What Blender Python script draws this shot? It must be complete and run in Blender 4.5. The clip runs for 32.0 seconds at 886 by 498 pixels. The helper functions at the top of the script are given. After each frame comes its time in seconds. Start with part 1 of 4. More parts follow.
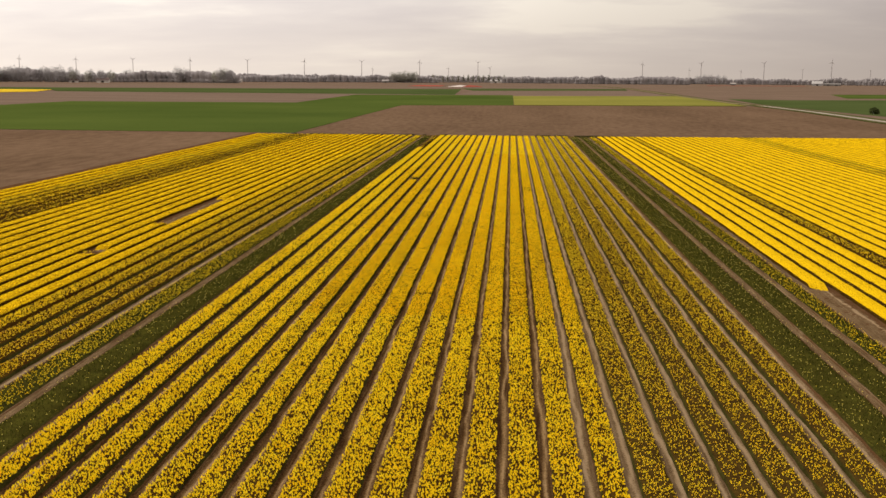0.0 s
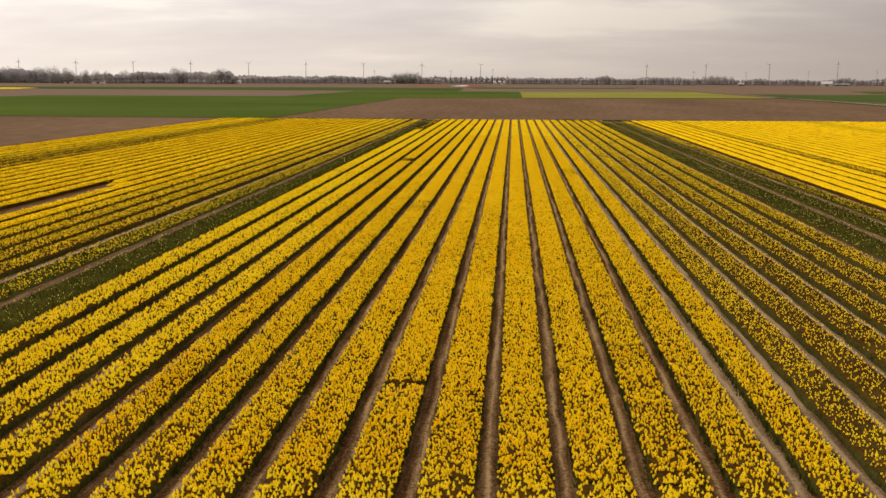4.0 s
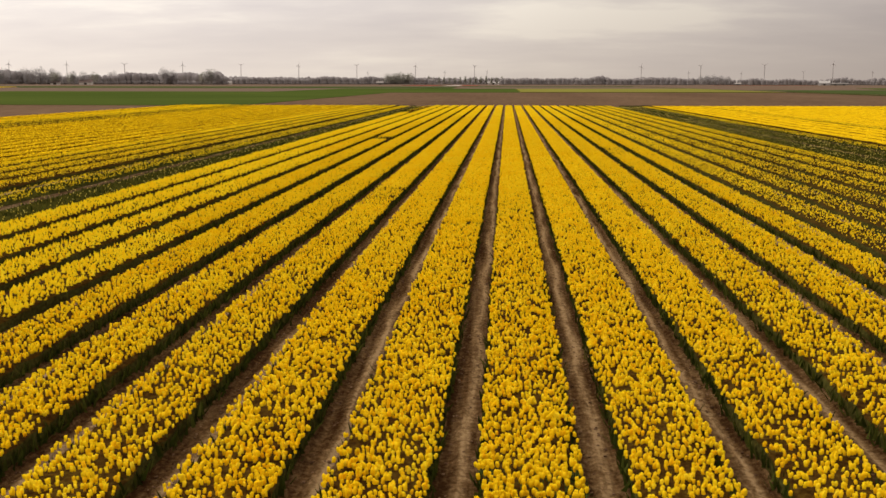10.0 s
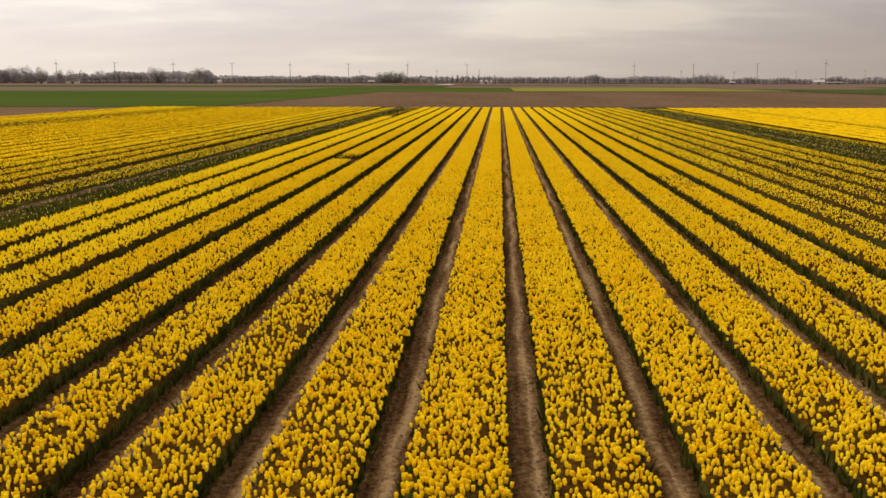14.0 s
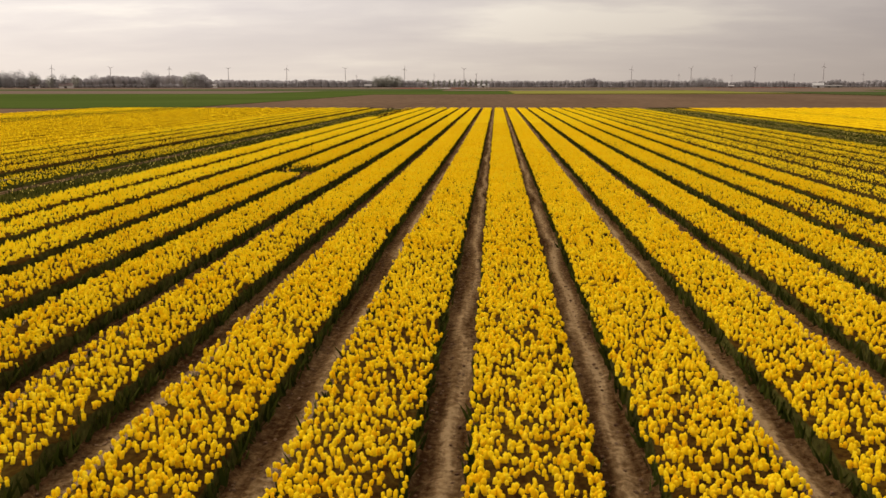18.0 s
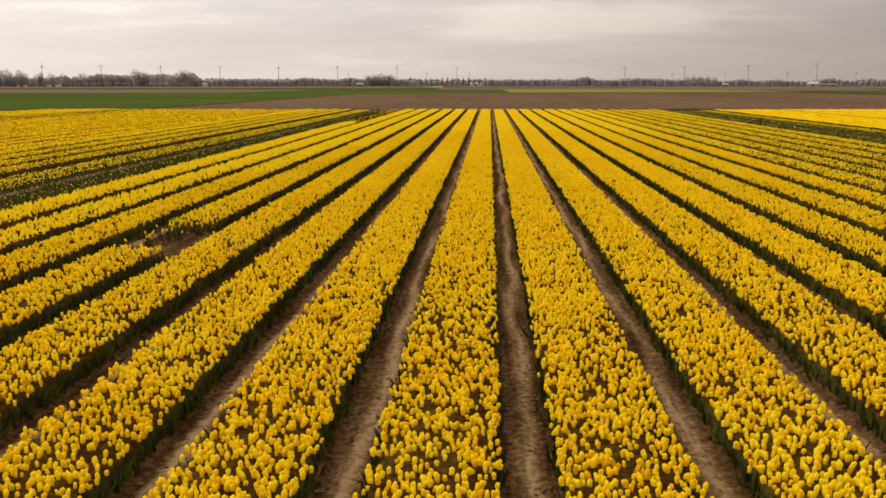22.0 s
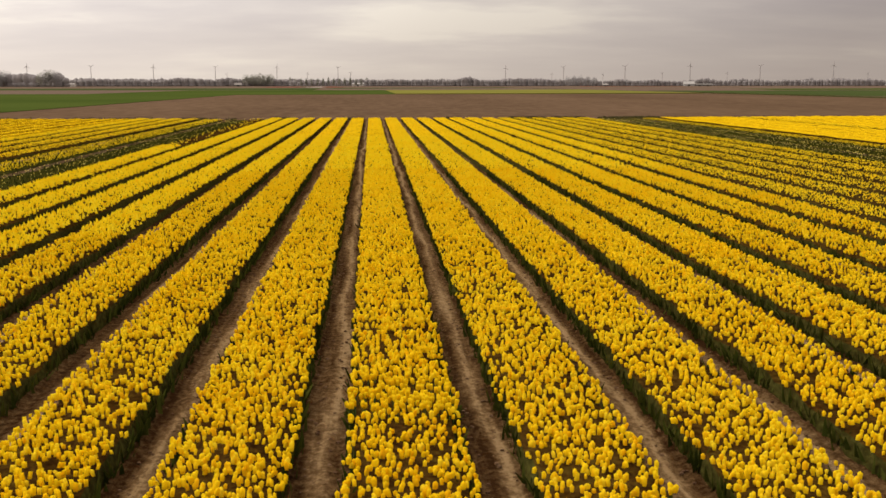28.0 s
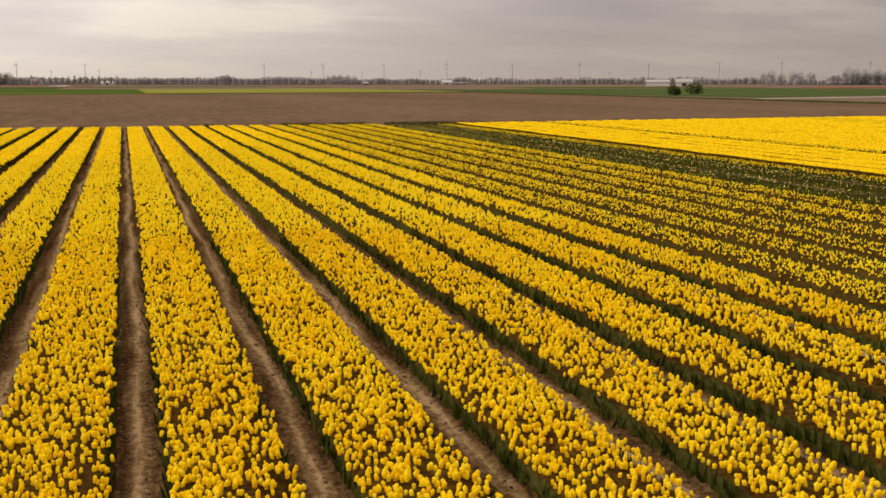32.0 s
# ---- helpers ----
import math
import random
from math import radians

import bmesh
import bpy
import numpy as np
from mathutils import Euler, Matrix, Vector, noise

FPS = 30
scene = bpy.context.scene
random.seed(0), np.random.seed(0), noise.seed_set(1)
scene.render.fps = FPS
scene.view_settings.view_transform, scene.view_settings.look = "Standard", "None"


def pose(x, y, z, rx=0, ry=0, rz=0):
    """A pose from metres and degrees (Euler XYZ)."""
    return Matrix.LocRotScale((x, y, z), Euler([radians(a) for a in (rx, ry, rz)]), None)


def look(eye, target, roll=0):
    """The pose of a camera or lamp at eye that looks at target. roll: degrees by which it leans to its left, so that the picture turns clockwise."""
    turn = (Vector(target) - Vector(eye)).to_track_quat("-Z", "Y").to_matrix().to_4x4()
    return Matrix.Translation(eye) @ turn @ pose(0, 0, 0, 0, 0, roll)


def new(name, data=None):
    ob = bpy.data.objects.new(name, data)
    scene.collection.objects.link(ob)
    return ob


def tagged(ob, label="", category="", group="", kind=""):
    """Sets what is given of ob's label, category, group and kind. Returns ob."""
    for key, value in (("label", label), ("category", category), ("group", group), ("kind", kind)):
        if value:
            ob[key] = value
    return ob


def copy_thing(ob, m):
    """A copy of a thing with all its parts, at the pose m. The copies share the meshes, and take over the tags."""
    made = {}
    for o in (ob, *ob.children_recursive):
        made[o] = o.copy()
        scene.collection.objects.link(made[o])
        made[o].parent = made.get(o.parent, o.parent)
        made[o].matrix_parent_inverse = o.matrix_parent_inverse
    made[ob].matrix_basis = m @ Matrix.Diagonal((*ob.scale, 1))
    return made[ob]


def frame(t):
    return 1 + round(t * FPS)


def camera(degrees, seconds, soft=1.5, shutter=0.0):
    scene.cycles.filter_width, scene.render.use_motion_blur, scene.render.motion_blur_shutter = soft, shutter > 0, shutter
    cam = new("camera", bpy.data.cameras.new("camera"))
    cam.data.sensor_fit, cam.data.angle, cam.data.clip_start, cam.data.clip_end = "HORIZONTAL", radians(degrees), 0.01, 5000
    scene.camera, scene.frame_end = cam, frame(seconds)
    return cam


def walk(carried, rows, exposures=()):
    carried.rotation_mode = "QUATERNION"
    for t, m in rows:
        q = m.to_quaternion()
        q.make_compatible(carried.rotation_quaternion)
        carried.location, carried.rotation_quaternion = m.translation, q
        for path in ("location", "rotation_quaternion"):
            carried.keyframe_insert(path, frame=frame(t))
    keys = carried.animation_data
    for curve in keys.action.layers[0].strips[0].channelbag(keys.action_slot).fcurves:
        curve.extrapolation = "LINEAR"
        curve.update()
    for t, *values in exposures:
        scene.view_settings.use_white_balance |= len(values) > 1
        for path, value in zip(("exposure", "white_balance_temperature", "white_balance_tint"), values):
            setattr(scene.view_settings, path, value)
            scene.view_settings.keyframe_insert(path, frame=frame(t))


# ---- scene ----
cam = camera(46.27, 32.0, soft=1.55)
# seconds, x, y, z, yaw, pitch, roll
PATH = [
    (0, 6.075, -0.000, 13.964, 3.643, -9.440, -0.403),
    (0.5, 5.684, 5.371, 13.184, 3.714, -9.446, -0.348),
    (1, 5.296, 10.697, 12.418, 3.774, -9.463, -0.318),
    (1.5, 4.918, 15.943, 11.680, 3.768, -9.496, -0.308),
    (2, 4.559, 21.049, 10.961, 3.703, -9.469, -0.310),
    (2.5, 4.214, 25.938, 10.249, 3.676, -9.457, -0.314),
    (3, 3.903, 30.561, 9.534, 3.673, -9.355, -0.313),
    (3.5, 3.635, 34.848, 8.784, 3.754, -9.292, -0.299),
    (4, 3.403, 38.762, 8.001, 3.799, -9.238, -0.273),
    (4.5, 3.204, 42.315, 7.221, 3.814, -9.196, -0.243),
    (5, 3.035, 45.518, 6.483, 3.807, -9.169, -0.212),
    (5.5, 2.892, 48.383, 5.825, 3.784, -9.159, -0.184),
    (6, 2.771, 50.922, 5.286, 3.753, -9.169, -0.160),
    (6.5, 2.669, 53.145, 4.904, 3.721, -9.153, -0.139),
    (7, 2.576, 55.131, 4.663, 3.677, -9.132, -0.123),
    (7.5, 2.469, 56.933, 4.511, 3.640, -9.117, -0.111),
    (8, 2.362, 58.639, 4.424, 3.582, -9.106, -0.102),
    (8.5, 2.261, 60.392, 4.357, 3.543, -9.086, -0.100),
    (9, 2.177, 62.178, 4.277, 3.499, -9.084, -0.100),
    (9.5, 2.091, 64.209, 4.257, 3.478, -9.090, -0.102),
    (10, 1.976, 66.266, 4.242, 3.491, -9.115, -0.104),
    (10.5, 1.846, 68.632, 4.271, 3.524, -9.128, -0.105),
    (11, 1.731, 70.995, 4.277, 3.521, -9.173, -0.105),
    (11.5, 1.633, 73.377, 4.276, 3.469, -9.180, -0.105),
    (12, 1.535, 75.785, 4.278, 3.379, -9.176, -0.105),
    (12.5, 1.413, 78.227, 4.293, 3.262, -9.206, -0.103),
    (13, 1.300, 80.668, 4.308, 3.157, -9.221, -0.101),
    (13.5, 1.223, 83.077, 4.308, 3.102, -9.208, -0.103),
    (14, 1.160, 85.416, 4.285, 3.069, -9.177, -0.104),
    (14.5, 1.089, 87.650, 4.231, 3.028, -9.119, -0.096),
    (15, 1.008, 89.800, 4.148, 3.005, -9.078, -0.080),
    (15.5, 0.922, 91.886, 4.041, 2.993, -9.046, -0.062),
    (16, 0.829, 93.927, 3.912, 2.987, -9.016, -0.042),
    (16.5, 0.733, 95.945, 3.766, 2.981, -8.979, -0.024),
    (17, 0.634, 97.959, 3.608, 2.969, -8.927, -0.009),
    (17.5, 0.537, 99.990, 3.443, 2.945, -8.956, 0.005),
    (18, 0.438, 102.058, 3.357, 2.929, -8.937, 0.012),
    (18.5, 0.341, 104.099, 3.321, 2.902, -8.931, 0.015),
    (19, 0.244, 106.102, 3.318, 2.866, -8.947, 0.015),
    (19.5, 0.140, 108.091, 3.335, 2.835, -8.982, 0.012),
    (20, 0.045, 110.140, 3.345, 2.803, -9.008, 0.010),
    (20.5, -0.048, 112.327, 3.330, 2.812, -9.014, 0.005),
    (21, -0.144, 114.499, 3.320, 2.788, -9.022, 0.002),
    (21.5, -0.238, 116.669, 3.341, 2.691, -8.999, -0.000),
    (22, -0.336, 118.808, 3.346, 2.529, -9.013, 0.003),
    (22.5, -0.459, 121.029, 3.357, 2.349, -9.001, 0.005),
    (23, -0.573, 123.200, 3.353, 2.095, -9.011, 0.009),
    (23.5, -0.649, 125.512, 3.364, 1.755, -9.005, 0.010),
    (24, -0.704, 127.895, 3.391, 1.392, -9.006, 0.009),
    (24.5, -0.774, 130.252, 3.385, 1.089, -9.000, 0.006),
    (25, -0.847, 132.638, 3.370, 0.718, -9.008, 0.004),
    (25.5, -0.905, 135.110, 3.368, 0.150, -9.016, 0.003),
    (26, -0.960, 137.628, 3.385, -0.475, -9.053, 0.002),
    (26.5, -1.006, 140.131, 3.413, -1.175, -9.097, 0.004),
    (27, -1.037, 142.556, 3.443, -1.970, -9.122, 0.012),
    (27.5, -1.045, 144.841, 3.467, -2.877, -9.102, 0.025),
    (28, -1.024, 146.922, 3.476, -3.917, -9.011, 0.034),
    (28.5, -0.994, 148.959, 3.491, -4.983, -9.069, 0.032),
    (29, -0.953, 150.883, 3.505, -6.193, -9.093, 0.024),
    (29.5, -0.880, 152.788, 3.531, -7.609, -9.082, 0.013),
    (30, -0.808, 154.682, 3.551, -9.138, -9.084, 0.001),
    (30.5, -0.675, 156.621, 3.595, -10.908, -9.111, -0.011),
    (31, -0.511, 158.431, 3.630, -12.843, -9.129, -0.010),
    (31.5, -0.237, 160.353, 3.677, -14.937, -9.109, 0.010),
    (32, 0.024, 162.219, 3.664, -16.981, -9.104, 0.039),
]
walk(cam, [(t, pose(x, y, z, 90 + p, 0, w) @ pose(0, 0, 0, 0, 0, -r)) for t, x, y, z, w, p, r in PATH], [(0, 0.36), (3, 0.34), (6.5, 0.26), (29, 0.28), (32, 0.36)])

# ---------------------------------------------------------------- light
SUN_AZ, SUN_EL = radians(-50), radians(44)          # left of the rows, behind thin cloud
SUN_DIR = Vector((math.sin(SUN_AZ) * math.cos(SUN_EL), math.cos(SUN_AZ) * math.cos(SUN_EL), math.sin(SUN_EL)))


class Nodes:
    """Small helper to write node trees briefly."""

    def __init__(self, tree):
        self.t = tree
        tree.nodes.clear()

    def add(self, kind, ins=()):
        n = self.t.nodes.new(kind)
        for k, v in dict(ins).items():
            if hasattr(v, "is_output"):
                self.t.links.new(v, n.inputs[k])
            else:
                n.inputs[k].default_value = v
        return n

    def math(self, op, a, b=0.0, c=0.0, clamp=False):
        n = self.add("ShaderNodeMath", {0: a, 1: b, 2: c})
        n.operation, n.use_clamp = op, clamp
        return n.outputs[0]

    def ramp(self, fac, stops, interp="LINEAR"):
        n = self.add("ShaderNodeValToRGB", {0: fac})
        n.color_ramp.interpolation = interp
        e = n.color_ramp.elements
        while len(e) < len(stops):
            e.new(0.5)
        for el, (p, c) in zip(e, stops):
            el.position, el.color = p, (*c, 1) if len(c) == 3 else c
        return n.outputs[0]

    def noise(self, vec, scale, detail=3.0, rough=0.55):
        return self.add("ShaderNodeTexNoise", {"Vector": vec, "Scale": scale, "Detail": detail, "Roughness": rough}).outputs[0]

    def mix(self, fac, a, b, kind="MIX"):
        n = self.add("ShaderNodeMixRGB", {0: fac, 1: a, 2: b})
        n.blend_type = kind
        return n.outputs[0]

    def scaled(self, vec, s):
        return self.add("ShaderNodeMapping", {"Vector": vec, "Scale": s}).outputs[0]


world = bpy.data.worlds.new("overcast_sky")
scene.world = world
world.use_nodes = True
w = Nodes(world.node_tree)
direction = w.add("ShaderNodeTexCoord").outputs["Generated"]
xyz = w.add("ShaderNodeSeparateXYZ", {0: direction})
up = w.math("MAXIMUM", xyz.outputs[2], 0.0)
# cloud sheets seen at a low angle: the noise lies on a flat layer overhead
depth = w.math("ADD", up, 0.13)
layer = w.add("ShaderNodeCombineXYZ", {0: w.math("DIVIDE", xyz.outputs[0], depth), 1: w.math("DIVIDE", xyz.outputs[1], depth), 2: 0.0}).outputs[0]
big = w.noise(w.scaled(layer, (0.7, 1.0, 1)), 0.55, 4.0, 0.5)
small = w.noise(w.scaled(layer, (0.8, 1.1, 1)), 1.7, 5.0, 0.6)
cover = w.math("ADD", w.math("MULTIPLY", big, 0.72), w.math("MULTIPLY", small, 0.28))
# the cloud is thinner straight ahead and lets warm light through
across = w.math("MULTIPLY", w.math("SUBTRACT", xyz.outputs[0], 0.045), 8.5)
above = w.math("MULTIPLY", w.math("SUBTRACT", xyz.outputs[2], 0.058), 52.0)
thin = w.math("EXPONENT", w.math("MULTIPLY", w.math("ADD", w.math("MULTIPLY", across, across), w.math("MULTIPLY", above, above)), -1.0))
thin = w.math("MULTIPLY", thin, w.math("MULTIPLY", xyz.outputs[1], 1.0, clamp=True))
cover = w.math("MULTIPLY_ADD", thin, 0.15, cover)
cloud = w.ramp(cover, [(0.36, (0.60, 0.537, 0.525)), (0.45, (0.66, 0.587, 0.563)), (0.53, (0.745, 0.665, 0.62)), (0.62, (0.93, 0.84, 0.74))])
near_horizon = w.math("SUBTRACT", 1.0, w.math("MULTIPLY", up, 14.0), clamp=True)
veil = w.mix(w.math("MULTIPLY", near_horizon, 0.8), cloud, (0.73, 0.63, 0.555, 1))
dot = w.add("ShaderNodeVectorMath", {0: direction, 1: SUN_DIR})
dot.operation = "DOT_PRODUCT"
glow = dot.outputs["Value"]
glow = w.ramp(w.math("MULTIPLY_ADD", glow, 0.5, 0.5), [(0.0, (0.40, 0.40, 0.40)), (0.52, (0.445, 0.427, 0.422)), (0.61, (0.512, 0.492, 0.482)), (0.73, (0.79, 0.783, 0.765)), (0.86, (1.19, 1.205, 1.21)), (1.0, (1.7, 1.65, 1.55))])
sky = w.add("ShaderNodeTexSky")
sky.sky_type, sky.sun_disc, sky.sun_elevation, sky.sun_rotation = "NISHITA", False, SUN_EL, SUN_AZ
blue = w.mix(1.0, sky.outputs[0], (0.07, 0.07, 0.07, 1), "MULTIPLY")
col = w.mix(0.96, blue, w.mix(1.0, veil, glow, "MULTIPLY"))
# an overcast sky is brightest overhead
overhead = w.math("MULTIPLY_ADD", w.math("MULTIPLY_ADD", up, 1.5, -0.2, clamp=True), 1.05, 1.0)
col = w.mix(1.0, col, overhead, "MULTIPLY")
bg = w.add("ShaderNodeBackground", {"Color": col, "Strength": 0.93})
w.add("ShaderNodeOutputWorld", {0: bg.outputs[0]})

sun = new("sun", bpy.data.lights.new("sun", "SUN"))
sun.data.energy, sun.data.angle, sun.data.color = 0.95, radians(24), (1.0, 0.93, 0.82)
sun.matrix_world = look(SUN_DIR * 100, (0, 0, 0))


# ---------------------------------------------------------------- materials
def material(name):
    m = bpy.data.materials.new(name)
    m.use_nodes = True
    return m, Nodes(m.node_tree)


def finish(n, color, rough=0.85, bump=None, strength=0.4, distance=0.02, metal=0.0, translucent=0.0, spec=0.0):
    ins = {"Base Color": color, "Roughness": rough, "Metallic": metal, "Specular IOR Level": spec}
    if bump is not None:
        ins["Normal"] = n.add("ShaderNodeBump", {"Height": bump, "Strength": strength, "Distance": distance}).outputs[0]
    out = n.add("ShaderNodeBsdfPrincipled", ins).outputs[0]
    if translucent:
        t = n.add("ShaderNodeBsdfTranslucent", {"Color": color}).outputs[0]
        out = n.add("ShaderNodeMixShader", {0: translucent, 1: out, 2: t}).outputs[0]
    n.add("ShaderNodeOutputMaterial", {0: out})


def place(n):
    return n.add("ShaderNodeNewGeometry").outputs["Position"]


def soil_material(name, dark, mid, pale, stretch=(1, 1, 1), fine=9.0, coarse=0.35, bump=0.03):
    m, n = material(name)
    p = n.scaled(place(n), stretch)
    a, b, c = n.noise(p, fine, 5.0, 0.65), n.noise(p, coarse, 3.0), n.noise(p, fine * 6, 3.0, 0.6)
    f = n.math("ADD", n.math("MULTIPLY", a, 0.5), n.math("ADD", n.math("MULTIPLY", b, 0.35), n.math("MULTIPLY", c, 0.15)))
    finish(n, n.ramp(f, [(0.36, dark), (0.5, mid), (0.64, pale)]), 0.95, a, 0.6, bump)
    return m


def crop_material(name, dark, light, row=(1, 1, 1), coarse=0.012, fine=1.5):
    m, n = material(name)
    p = place(n)
    a, b = n.noise(n.scaled(p, row), fine, 4.0, 0.6), n.noise(p, coarse, 4.0, 0.5)
    f = n.math("ADD", n.math("MULTIPLY", a, 0.35), n.math("MULTIPLY", b, 0.65))
    finish(n, n.ramp(f, [(0.36, dark), (0.64, light)]), 0.9, a, 0.5, 0.1)
    return m


M_GROUND = soil_material("bare_clay_ground", (0.10, 0.070, 0.049), (0.128, 0.091, 0.065), (0.16, 0.115, 0.084), fine=0.8, coarse=0.02)
M_PLOUGH = soil_material("harrowed_clay", (0.078, 0.050, 0.030), (0.110, 0.071, 0.043), (0.150, 0.099, 0.062), stretch=(1, 0.22, 1), fine=0.6, coarse=0.035)
M_PLOUGH2 = soil_material("harrowed_clay_pale", (0.106, 0.076, 0.056), (0.132, 0.096, 0.071), (0.162, 0.119, 0.09), stretch=(0.25, 1, 1), fine=0.5, coarse=0.03)
M_BED = soil_material("bed_soil", (0.046, 0.022, 0.008), (0.080, 0.041, 0.017), (0.122, 0.069, 0.033), fine=14.0, coarse=0.8)
M_TRACK = soil_material("concrete_farm_road", (0.22, 0.19, 0.155), (0.28, 0.245, 0.20), (0.34, 0.30, 0.25), fine=2.0, coarse=0.05)


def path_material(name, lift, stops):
    """Dried wheel track: pale crusted middle with tread marks, darker towards the edges."""
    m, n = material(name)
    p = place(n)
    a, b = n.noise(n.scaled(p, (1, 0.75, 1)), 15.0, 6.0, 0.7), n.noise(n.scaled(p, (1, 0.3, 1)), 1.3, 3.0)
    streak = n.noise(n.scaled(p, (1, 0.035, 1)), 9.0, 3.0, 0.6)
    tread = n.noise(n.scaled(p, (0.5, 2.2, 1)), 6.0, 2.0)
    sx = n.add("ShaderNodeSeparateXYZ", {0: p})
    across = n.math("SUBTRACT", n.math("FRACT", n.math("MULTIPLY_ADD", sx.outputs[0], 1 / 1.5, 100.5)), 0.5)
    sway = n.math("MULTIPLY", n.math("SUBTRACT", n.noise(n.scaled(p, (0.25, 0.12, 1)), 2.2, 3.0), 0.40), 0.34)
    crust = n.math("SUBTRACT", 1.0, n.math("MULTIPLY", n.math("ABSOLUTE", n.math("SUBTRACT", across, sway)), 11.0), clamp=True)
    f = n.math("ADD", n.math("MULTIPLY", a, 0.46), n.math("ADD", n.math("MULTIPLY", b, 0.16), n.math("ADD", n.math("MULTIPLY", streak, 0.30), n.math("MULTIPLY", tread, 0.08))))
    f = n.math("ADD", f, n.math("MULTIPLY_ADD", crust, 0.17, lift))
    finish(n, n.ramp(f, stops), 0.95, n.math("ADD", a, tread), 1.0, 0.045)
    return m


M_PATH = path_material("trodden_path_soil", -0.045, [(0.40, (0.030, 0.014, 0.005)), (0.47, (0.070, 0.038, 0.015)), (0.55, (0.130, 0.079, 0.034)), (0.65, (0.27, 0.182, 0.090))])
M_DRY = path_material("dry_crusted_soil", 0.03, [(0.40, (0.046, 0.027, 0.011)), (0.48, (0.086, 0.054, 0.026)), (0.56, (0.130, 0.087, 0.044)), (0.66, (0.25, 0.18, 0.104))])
M_CLOD = soil_material("dry_clods", (0.040, 0.020, 0.010), (0.105, 0.060, 0.034), (0.20, 0.128, 0.070), fine=11.0, coarse=2.0)
M_GRASS_FIELD = crop_material("young_wheat", (0.042, 0.064, 0.013), (0.066, 0.090, 0.019), (2, 0.3, 1))
M_GRASS_DARK = crop_material("dark_green_crop", (0.042, 0.058, 0.018), (0.060, 0.080, 0.026), (2, 0.3, 1))
M_LIME = crop_material("pale_yellow_green_crop", (0.135, 0.135, 0.028), (0.19, 0.18, 0.04), (2, 0.3, 1))
M_RED = crop_material("red_tulip_field", (0.22, 0.055, 0.04), (0.30, 0.07, 0.05))
M_PALEBLOOM = crop_material("white_tulip_field", (0.50, 0.44, 0.40), (0.60, 0.54, 0.50))
M_FARYELLOW = crop_material("far_yellow_field", (0.46, 0.32, 0.02), (0.55, 0.39, 0.03))
M_LANE = crop_material("dry_track_grass", (0.115, 0.088, 0.050), (0.19, 0.15, 0.088), coarse=0.1, fine=2.0)
M_VERGE = crop_material("verge_grass", (0.035, 0.040, 0.012), (0.085, 0.085, 0.03), coarse=0.3, fine=6.0)


def island_material(name, stops, rough=0.6, translucent=0.0, vary=0.0):
    m, n = material(name)
    r = n.add("ShaderNodeNewGeometry").outputs["Random Per Island"]
    c = n.ramp(r, stops)
    if vary:
        c = n.mix(vary, c, n.ramp(n.noise(place(n), 0.6, 3.0), [(0.3, stops[0][1]), (0.7, stops[-1][1])]))
    finish(n, c, rough, translucent=translucent)
    return m


M_BLOOM = island_material("yellow_tulip_petal", [(0.0, (0.88, 0.55, 0.006)), (0.25, (0.92, 0.69, 0.008)), (0.8, (0.93, 0.735, 0.014)), (1.0, (0.94, 0.785, 0.04))], 0.6, 0.52, 0.25)
M_BUD = island_material("pale_yellow_bud", [(0.0, (0.60, 0.46, 0.05)), (1.0, (0.80, 0.70, 0.20))], 0.6, 0.4)
M_LEAF = island_material("tulip_leaf", [(0.0, (0.020, 0.026, 0.004)), (0.5, (0.036, 0.044, 0.007)), (1.0, (0.075, 0.083, 0.015))], 0.7, 0.2)
M_WEED = island_material("field_end_weeds", [(0.0, (0.040, 0.040, 0.012)), (0.5, (0.070, 0.064, 0.022)), (1.0, (0.12, 0.10, 0.042))], 0.8, 0.3)
M_STEM = island_material("tulip_stem", [(0.0, (0.08, 0.14, 0.04)), (1.0, (0.11, 0.17, 0.05))], 0.55)
# tree and wood greys are lifted pale: distance haze sits in the colour
M_TWIG = island_material("hazed_spring_twigs", [(0.0, (0.36, 0.345, 0.34)), (0.5, (0.39, 0.375, 0.37)), (1.0, (0.42, 0.405, 0.40))], 0.95, 0.5)
M_TWIG_GREEN = island_material("hazed_spring_leaves", [(0.0, (0.31, 0.305, 0.26)), (0.5, (0.34, 0.335, 0.285)), (1.0, (0.37, 0.365, 0.31))], 0.95, 0.5)
M_WOOD = island_material("hazed_distant_wood", [(0.0, (0.262, 0.246, 0.245)), (0.5, (0.282, 0.265, 0.262)), (1.0, (0.30, 0.283, 0.276))], 0.95)
M_BUSH = island_material("evergreen_bush_leaves", [(0.0, (0.035, 0.045, 0.015)), (1.0, (0.08, 0.095, 0.035))], 0.8, 0.3)
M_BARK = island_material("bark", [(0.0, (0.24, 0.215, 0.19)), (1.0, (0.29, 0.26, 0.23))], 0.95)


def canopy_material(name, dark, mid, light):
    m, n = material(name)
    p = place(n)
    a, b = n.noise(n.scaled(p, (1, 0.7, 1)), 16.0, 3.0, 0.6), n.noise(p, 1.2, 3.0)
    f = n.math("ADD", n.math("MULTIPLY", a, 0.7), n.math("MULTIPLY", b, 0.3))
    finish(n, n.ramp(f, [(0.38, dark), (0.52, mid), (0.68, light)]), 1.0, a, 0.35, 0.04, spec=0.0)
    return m


